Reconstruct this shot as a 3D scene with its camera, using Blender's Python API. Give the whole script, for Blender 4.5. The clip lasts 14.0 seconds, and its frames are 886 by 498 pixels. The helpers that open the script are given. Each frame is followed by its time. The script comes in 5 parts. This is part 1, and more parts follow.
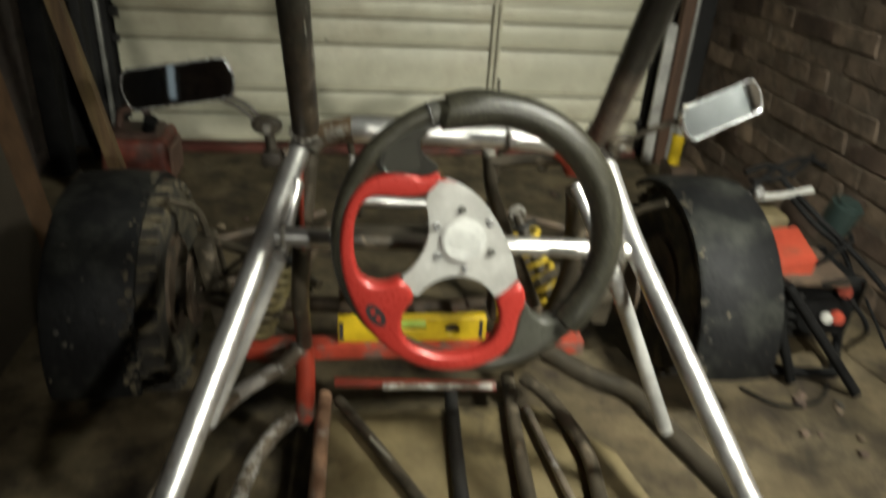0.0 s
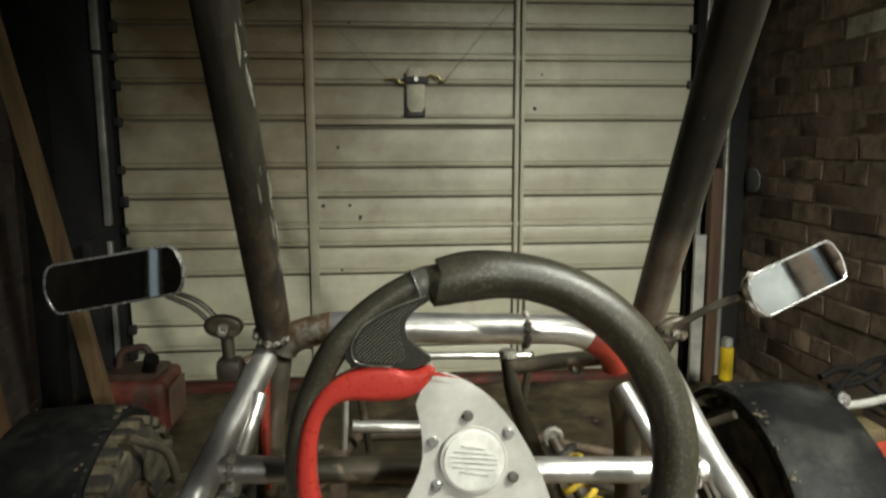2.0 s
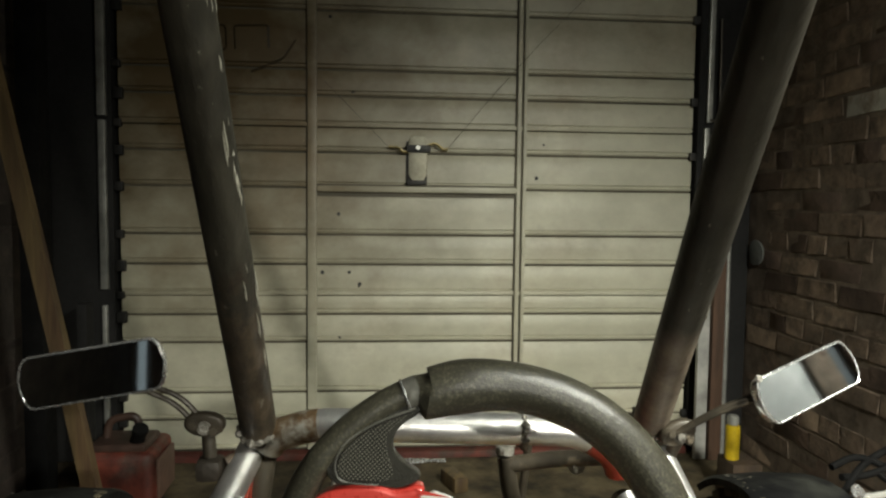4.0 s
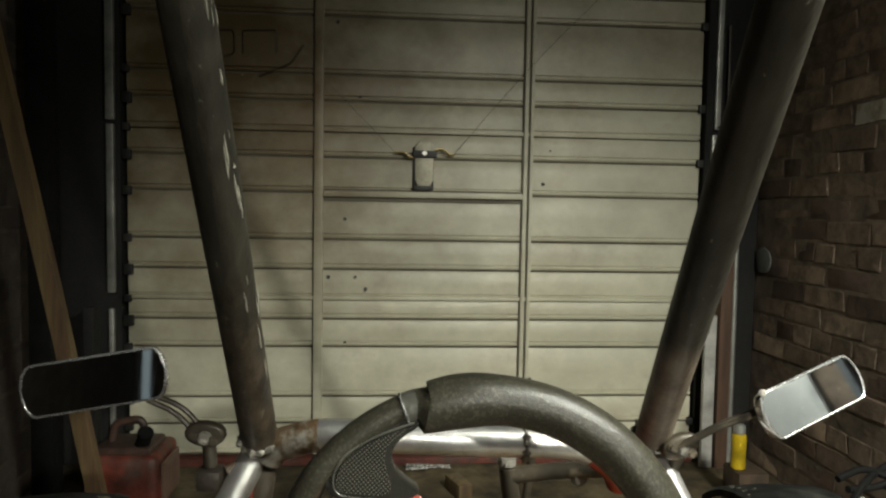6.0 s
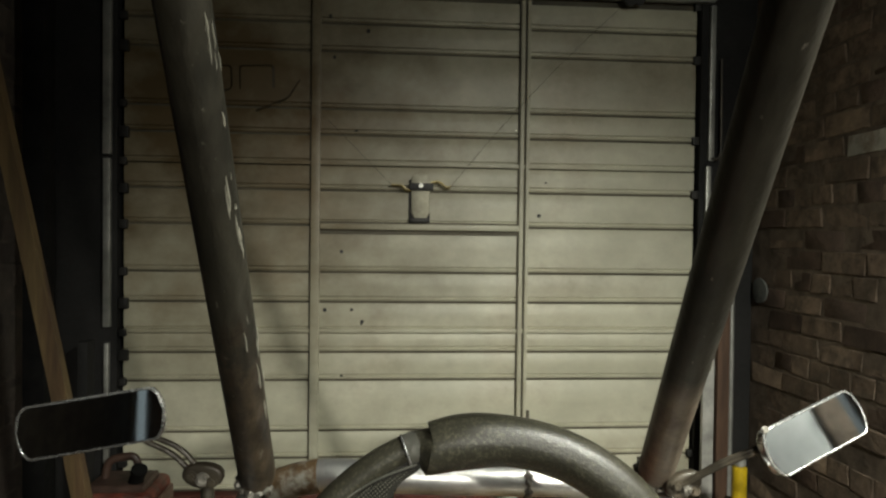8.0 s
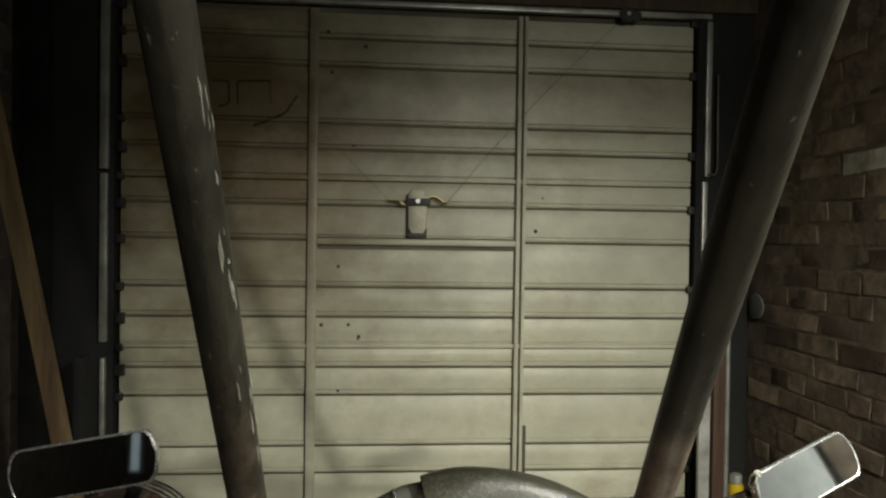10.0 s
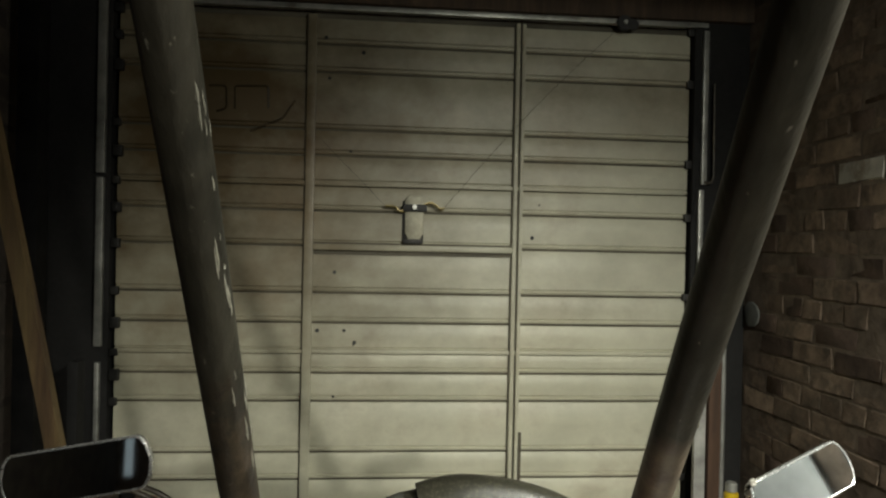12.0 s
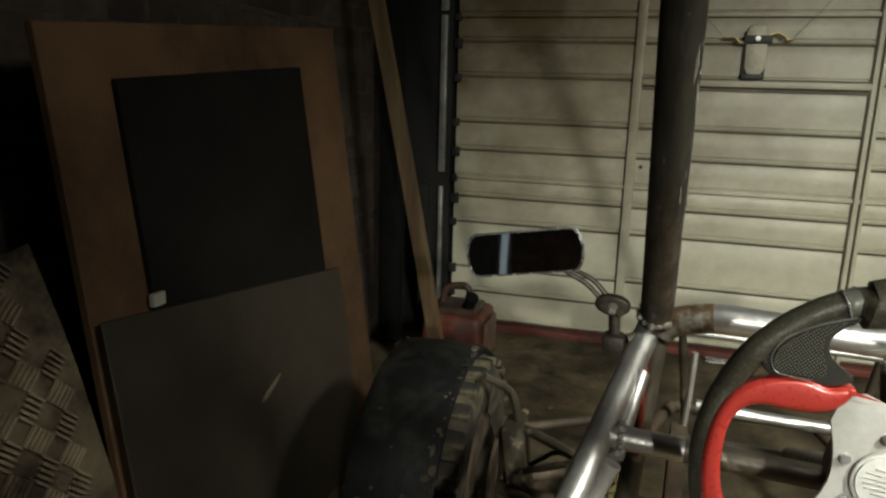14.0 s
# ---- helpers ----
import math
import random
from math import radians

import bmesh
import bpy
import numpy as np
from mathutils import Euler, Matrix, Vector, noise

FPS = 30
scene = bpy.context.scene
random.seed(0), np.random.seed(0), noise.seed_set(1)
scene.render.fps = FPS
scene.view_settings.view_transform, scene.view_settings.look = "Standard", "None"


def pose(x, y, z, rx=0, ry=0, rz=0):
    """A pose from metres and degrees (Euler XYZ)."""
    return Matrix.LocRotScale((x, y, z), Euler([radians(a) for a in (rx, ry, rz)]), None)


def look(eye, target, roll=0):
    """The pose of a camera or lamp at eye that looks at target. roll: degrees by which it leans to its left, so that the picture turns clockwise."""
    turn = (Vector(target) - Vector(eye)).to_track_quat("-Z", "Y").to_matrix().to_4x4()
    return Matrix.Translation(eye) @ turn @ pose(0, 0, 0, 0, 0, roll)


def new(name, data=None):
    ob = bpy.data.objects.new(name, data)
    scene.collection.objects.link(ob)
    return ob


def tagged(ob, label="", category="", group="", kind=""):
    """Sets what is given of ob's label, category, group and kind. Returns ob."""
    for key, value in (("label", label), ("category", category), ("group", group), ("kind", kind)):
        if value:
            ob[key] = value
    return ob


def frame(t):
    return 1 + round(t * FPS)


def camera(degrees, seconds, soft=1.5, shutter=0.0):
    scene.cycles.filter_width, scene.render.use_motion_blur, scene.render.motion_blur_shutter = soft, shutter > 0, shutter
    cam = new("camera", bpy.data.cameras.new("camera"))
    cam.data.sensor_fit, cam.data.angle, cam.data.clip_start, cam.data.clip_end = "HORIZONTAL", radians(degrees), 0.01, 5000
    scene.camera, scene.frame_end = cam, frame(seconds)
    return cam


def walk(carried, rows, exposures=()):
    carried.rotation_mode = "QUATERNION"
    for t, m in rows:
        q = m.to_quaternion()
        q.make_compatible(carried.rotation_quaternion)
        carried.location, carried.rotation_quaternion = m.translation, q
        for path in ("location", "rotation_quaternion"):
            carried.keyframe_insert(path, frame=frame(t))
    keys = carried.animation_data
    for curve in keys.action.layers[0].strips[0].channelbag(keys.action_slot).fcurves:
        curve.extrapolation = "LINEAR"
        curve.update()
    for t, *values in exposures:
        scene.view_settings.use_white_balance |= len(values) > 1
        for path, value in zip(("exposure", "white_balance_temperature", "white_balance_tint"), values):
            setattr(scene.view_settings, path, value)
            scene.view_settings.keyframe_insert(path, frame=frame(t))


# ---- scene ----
cam = camera(63.6, 14.0, soft=2.3, shutter=0.6)
PATH = [
    (0, (-0.304, -3.009, 1.089), (-0.041, -1.256, 0.163), 3.8),
    (0.5, (-0.275, -2.928, 1.074), (-0.13, -1.068, 0.353), 2.7),
    (1, (-0.236, -2.875, 0.995), (-0.087, -1.02, 0.263), -1.7),
    (1.5, (-0.258, -2.853, 0.954), (-0.032, -0.916, 0.512), -2.1),
    (2, (-0.238, -2.813, 0.962), (-0.063, -0.842, 0.669), -0.2),
    (2.5, (-0.226, -2.809, 0.947), (-0.024, -0.828, 0.762), 1.0),
    (3, (-0.228, -2.799, 0.97), (-0.051, -0.815, 0.787), 1.6),
    (3.5, (-0.228, -2.78, 0.992), (-0.053, -0.792, 0.851), 0.7),
    (6, (-0.221, -2.777, 1.009), (-0.072, -0.786, 0.885), 1.0),
    (6.5, (-0.224, -2.775, 1.009), (-0.065, -0.786, 0.877), 0.5),
    (7, (-0.22, -2.774, 1.01), (-0.059, -0.785, 0.888), 0.6),
    (7.5, (-0.222, -2.776, 1.014), (-0.071, -0.783, 0.931), 0.6),
    (8, (-0.226, -2.777, 1.017), (-0.065, -0.784, 0.977), 0.7),
    (8.5, (-0.22, -2.781, 1.051), (-0.077, -0.787, 1.008), -0.0),
    (11, (-0.223, -2.777, 1.06), (-0.045, -0.785, 1.046), 1.3),
    (11.5, (-0.221, -2.779, 1.06), (-0.047, -0.786, 1.049), 1.2),
    (12, (-0.222, -2.778, 1.06), (-0.046, -0.786, 1.049), 1.2),
    (12.5, (-0.24, -2.789, 1.037), (-0.047, -0.803, 0.9), 0.7),
    (12.8, (-0.26, -2.815, 1.008), (-0.096, -0.851, 0.668), 0.9),
    (13, (-0.288, -2.837, 1.012), (-0.238, -0.887, 0.569), 1.6),
    (13.5, (-0.367, -2.871, 1.025), (-0.838, -0.975, 0.596), 2.0),
    (14, (-0.377, -2.884, 1.023), (-0.941, -1.02, 0.569), 1.5),
]
walk(cam, [(t, look(eye, target, roll)) for t, eye, target, roll in PATH])

# ---- light ----
world = bpy.data.worlds.new("world")
world.use_nodes = True
world.node_tree.nodes["Background"].inputs[0].default_value = (0.5, 0.55, 0.6, 1)
world.node_tree.nodes["Background"].inputs[1].default_value = 0.02
scene.world = world
scene.view_settings.exposure = 0.0


def lamp(name, kind, eye, target, watts, colour, size, cone=60, blend=1.0):
    data = bpy.data.lights.new(name, kind)
    data.energy, data.color = watts, colour
    if kind == "SPOT":
        data.spot_size, data.spot_blend, data.shadow_soft_size = radians(cone), blend, size
    elif kind == "AREA":
        data.shape, data.size, data.size_y = "RECTANGLE", size, size * 0.12
    else:
        data.shadow_soft_size = size
    ob = new(name, data)
    ob.matrix_world = look(eye, target)
    return ob


WARM = (0.98, 1.0, 0.88)
LAMP, LAMP_AIM = Vector((0.78, -2.78, 1.92)), Vector((0.46, -1.62, 0.10))
lamp("work_light", "SPOT", LAMP, LAMP_AIM, 292, WARM, 0.13, 108, 1.0)
lamp("work_light_spill", "POINT", LAMP + Vector((0, 0.12, -0.06)), LAMP_AIM, 23, WARM, 0.14)
FLOOD, FLOOD_AIM = Vector((1.0, -5.8, 1.93)), Vector((0.12, -1.2, 0.10))
lamp("flood_light", "SPOT", FLOOD, FLOOD_AIM, 340, (1.0, 0.98, 0.86), 0.06, 42, 0.9)

# ---- materials ----


def material(name, colours, scale=8.0, rough=0.6, metal=0.0, bump=0.2, fine=60.0, stains=None, stain_at=(0.55, 0.7), stain_scale=2.0,
             spread=0.25, vary=0.0, stretch=(1, 1, 1), coat=0.0, stain_rough=None, grime=0.3, coarse=1.0, lower=None, patch=None, dots=None):
    """A surface with two scales of colour change, fine relief and stains with ragged edges."""
    m = bpy.data.materials.new(name)
    m.use_nodes = True
    nt = m.node_tree
    nd, ln = nt.nodes, nt.links
    bsdf = nd["Principled BSDF"]
    co = nd.new("ShaderNodeTexCoord")
    mp = nd.new("ShaderNodeMapping")
    mp.inputs["Scale"].default_value = stretch
    ln.new(co.outputs["Object"], mp.inputs["Vector"])
    if vary:
        info = nd.new("ShaderNodeObjectInfo")
        mul = nd.new("ShaderNodeMath")
        mul.operation, mul.inputs[1].default_value = "MULTIPLY", 37.0
        ln.new(info.outputs["Random"], mul.inputs[0])
        ln.new(mul.outputs[0], mp.inputs["Location"])
    n1 = nd.new("ShaderNodeTexNoise")
    n1.inputs["Scale"].default_value, n1.inputs["Detail"].default_value = scale, 6
    ln.new(mp.outputs[0], n1.inputs["Vector"])
    ramp = nd.new("ShaderNodeValToRGB")
    ramp.color_ramp.elements[0].position = 0.5 - spread
    ramp.color_ramp.elements[1].position = 0.5 + spread
    ramp.color_ramp.elements[0].color = (*colours[0], 1)
    ramp.color_ramp.elements[1].color = (*colours[-1], 1)
    for k, c in enumerate(colours[1:-1]):
        e = ramp.color_ramp.elements.new(0.5 - spread + 2 * spread * (k + 1) / (len(colours) - 1))
        e.color = (*c, 1)
    ln.new(n1.outputs[0], ramp.inputs[0])
    out = ramp.outputs[0]
    if vary:
        hsv = nd.new("ShaderNodeHueSaturation")
        mr = nd.new("ShaderNodeMapRange")
        mr.inputs["To Min"].default_value, mr.inputs["To Max"].default_value = 1 - vary, 1 + vary
        ln.new(info.outputs["Random"], mr.inputs[0])
        ln.new(mr.outputs[0], hsv.inputs["Value"])
        ln.new(out, hsv.inputs["Color"])
        out = hsv.outputs[0]
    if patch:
        # one large ragged patch, stain with shade mixed in: colour, centre, radius, weight
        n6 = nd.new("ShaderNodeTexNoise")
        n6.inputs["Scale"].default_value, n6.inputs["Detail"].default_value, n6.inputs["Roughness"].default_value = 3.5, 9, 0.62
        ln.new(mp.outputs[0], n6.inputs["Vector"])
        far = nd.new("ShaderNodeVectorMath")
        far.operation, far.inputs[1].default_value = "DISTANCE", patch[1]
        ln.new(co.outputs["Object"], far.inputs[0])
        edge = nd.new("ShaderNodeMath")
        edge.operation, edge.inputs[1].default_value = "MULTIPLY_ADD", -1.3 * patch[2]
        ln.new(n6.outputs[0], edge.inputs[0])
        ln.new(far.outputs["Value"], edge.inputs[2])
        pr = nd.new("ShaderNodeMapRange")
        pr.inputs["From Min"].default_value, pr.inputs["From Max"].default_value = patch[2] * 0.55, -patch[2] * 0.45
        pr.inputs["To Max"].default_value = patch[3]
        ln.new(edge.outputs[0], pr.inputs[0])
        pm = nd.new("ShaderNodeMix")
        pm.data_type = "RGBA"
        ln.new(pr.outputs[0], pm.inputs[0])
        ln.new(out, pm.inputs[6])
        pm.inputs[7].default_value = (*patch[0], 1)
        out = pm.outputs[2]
    if lower:
        # ragged rust creeping up from the foot: colours, height, raggedness
        sp = nd.new("ShaderNodeSeparateXYZ")
        ln.new(co.outputs["Object"], sp.inputs[0])
        n5 = nd.new("ShaderNodeTexNoise")
        n5.inputs["Scale"].default_value, n5.inputs["Detail"].default_value, n5.inputs["Roughness"].default_value = 26, 8, 0.7
        ln.new(co.outputs["Object"], n5.inputs["Vector"])
        hz = nd.new("ShaderNodeMath")
        hz.operation, hz.inputs[1].default_value = "MULTIPLY_ADD", lower[2]
        ln.new(n5.outputs[0], hz.inputs[0])
        ln.new(sp.outputs[2], hz.inputs[2])
        hr = nd.new("ShaderNodeMapRange")
        hr.inputs["From Min"].default_value, hr.inputs["From Max"].default_value = lower[1] + lower[2] * 0.5 + 0.015, lower[1] + lower[2] * 0.5 - 0.015
        ln.new(hz.outputs[0], hr.inputs[0])
        r2 = nd.new("ShaderNodeValToRGB")
        r2.color_ramp.elements[0].position, r2.color_ramp.elements[1].position = 0.36, 0.64
        r2.color_ramp.elements[0].color, r2.color_ramp.elements[1].color = (*lower[0][0], 1), (*lower[0][1], 1)
        ln.new(n5.outputs[0], r2.inputs[0])
        lm = nd.new("ShaderNodeMix")
        lm.data_type = "RGBA"
        ln.new(hr.outputs[0], lm.inputs[0])
        ln.new(out, lm.inputs[6])
        ln.new(r2.outputs[0], lm.inputs[7])
        out = lm.outputs[2]
    rgh = nd.new("ShaderNodeMapRange")
    rgh.inputs["To Min"].default_value, rgh.inputs["To Max"].default_value = max(0.02, rough - min(0.12, rough * 0.4)), min(1, rough + min(0.12, rough * 0.4))
    n2 = nd.new("ShaderNodeTexNoise")
    n2.inputs["Scale"].default_value, n2.inputs["Detail"].default_value = fine, 4
    ln.new(mp.outputs[0], n2.inputs["Vector"])
    ln.new(n2.outputs[0], rgh.inputs[0])
    r_out = rgh.outputs[0]
    if stains:
        n3 = nd.new("ShaderNodeTexNoise")
        n3.inputs["Scale"].default_value, n3.inputs["Detail"].default_value, n3.inputs["Roughness"].default_value = stain_scale, 9, 0.65
        ln.new(mp.outputs[0], n3.inputs["Vector"])
        sr = nd.new("ShaderNodeMapRange")
        sr.inputs["From Min"].default_value, sr.inputs["From Max"].default_value = stain_at
        ln.new(n3.outputs[0], sr.inputs[0])
        mix = nd.new("ShaderNodeMix")
        mix.data_type = "RGBA"
        ln.new(sr.outputs[0], mix.inputs[0])
        ln.new(out, mix.inputs[6])
        mix.inputs[7].default_value = (*stains, 1)
        out = mix.outputs[2]
        if stain_rough is not None:
            rm = nd.new("ShaderNodeMix")
            ln.new(sr.outputs[0], rm.inputs[0])
            ln.new(r_out, rm.inputs[2])
            rm.inputs[3].default_value = stain_rough
            r_out = rm.outputs[0]
            mm = nd.new("ShaderNodeMath")
            mm.operation = "MULTIPLY_ADD"
            ln.new(sr.outputs[0], mm.inputs[0])
            mm.inputs[1].default_value, mm.inputs[2].default_value = -metal * 0.9, metal
            ln.new(mm.outputs[0], bsdf.inputs["Metallic"])
    if grime:
        n4 = nd.new("ShaderNodeTexNoise")
        n4.inputs["Scale"].default_value, n4.inputs["Detail"].default_value, n4.inputs["Roughness"].default_value = max(1.5, scale * 0.45), 10, 0.7
        ln.new(mp.outputs[0], n4.inputs["Vector"])
        gr = nd.new("ShaderNodeMapRange")
        gr.inputs["From Min"].default_value, gr.inputs["From Max"].default_value = 0.36, 0.60
        gr.inputs["To Min"].default_value, gr.inputs["To Max"].default_value = 1 - 1.6 * grime, 1.0
        ln.new(n4.outputs[0], gr.inputs[0])
        gm = nd.new("ShaderNodeMix")
        gm.data_type, gm.blend_type = "RGBA", "MULTIPLY"
        gm.inputs[0].default_value = 1.0
        ln.new(out, gm.inputs[6])
        ln.new(gr.outputs[0], gm.inputs[7])
        out = gm.outputs[2]
    if dots:
        # a staggered grid of pin holes: colour, pitch
        grid = nd.new("ShaderNodeVectorMath")
        grid.operation, grid.inputs[1].default_value = "MULTIPLY", (1 / dots[1], 0.0, 1 / dots[1])
        ln.new(co.outputs["Object"], grid.inputs[0])
        spun = nd.new("ShaderNodeVectorRotate")
        spun.rotation_type, spun.inputs["Angle"].default_value = "Y_AXIS", radians(40)
        ln.new(grid.outputs[0], spun.inputs["Vector"])
        cell = nd.new("ShaderNodeVectorMath")
        cell.operation = "FRACTION"
        ln.new(spun.outputs[0], cell.inputs[0])
        flat = nd.new("ShaderNodeVectorMath")
        flat.operation, flat.inputs[1].default_value = "MULTIPLY", (1.0, 0.0, 1.0)
        ln.new(cell.outputs[0], flat.inputs[0])
        gap = nd.new("ShaderNodeVectorMath")
        gap.operation, gap.inputs[1].default_value = "DISTANCE", (0.5, 0.0, 0.5)
        ln.new(flat.outputs[0], gap.inputs[0])
        dm = nd.new("ShaderNodeMapRange")
        dm.inputs["From Min"].default_value, dm.inputs["From Max"].default_value = 0.27, 0.19
        ln.new(gap.outputs["Value"], dm.inputs[0])
        dx = nd.new("ShaderNodeMix")
        dx.data_type = "RGBA"
        ln.new(dm.outputs[0], dx.inputs[0])
        ln.new(out, dx.inputs[6])
        dx.inputs[7].default_value = (*dots[0], 1)
        out = dx.outputs[2]
    ln.new(out, bsdf.inputs["Base Color"])
    ln.new(r_out, bsdf.inputs["Roughness"])
    if stain_rough is None:
        bsdf.inputs["Metallic"].default_value = metal
    if coat:
        bsdf.inputs["Coat Weight"].default_value, bsdf.inputs["Coat Roughness"].default_value = coat, 0.15
    if bump:
        b = nd.new("ShaderNodeBump")
        b.inputs["Strength"].default_value, b.inputs["Distance"].default_value = bump, 0.004
        ad = nd.new("ShaderNodeMath")
        ad.operation, ad.inputs[1].default_value = "MULTIPLY_ADD", coarse
        ln.new(n1.outputs[0], ad.inputs[0])
        ln.new(n2.outputs[0], ad.inputs[2])
        ln.new(ad.outputs[0], b.inputs["Height"])
        ln.new(b.outputs[0], bsdf.inputs["Normal"])
    return m


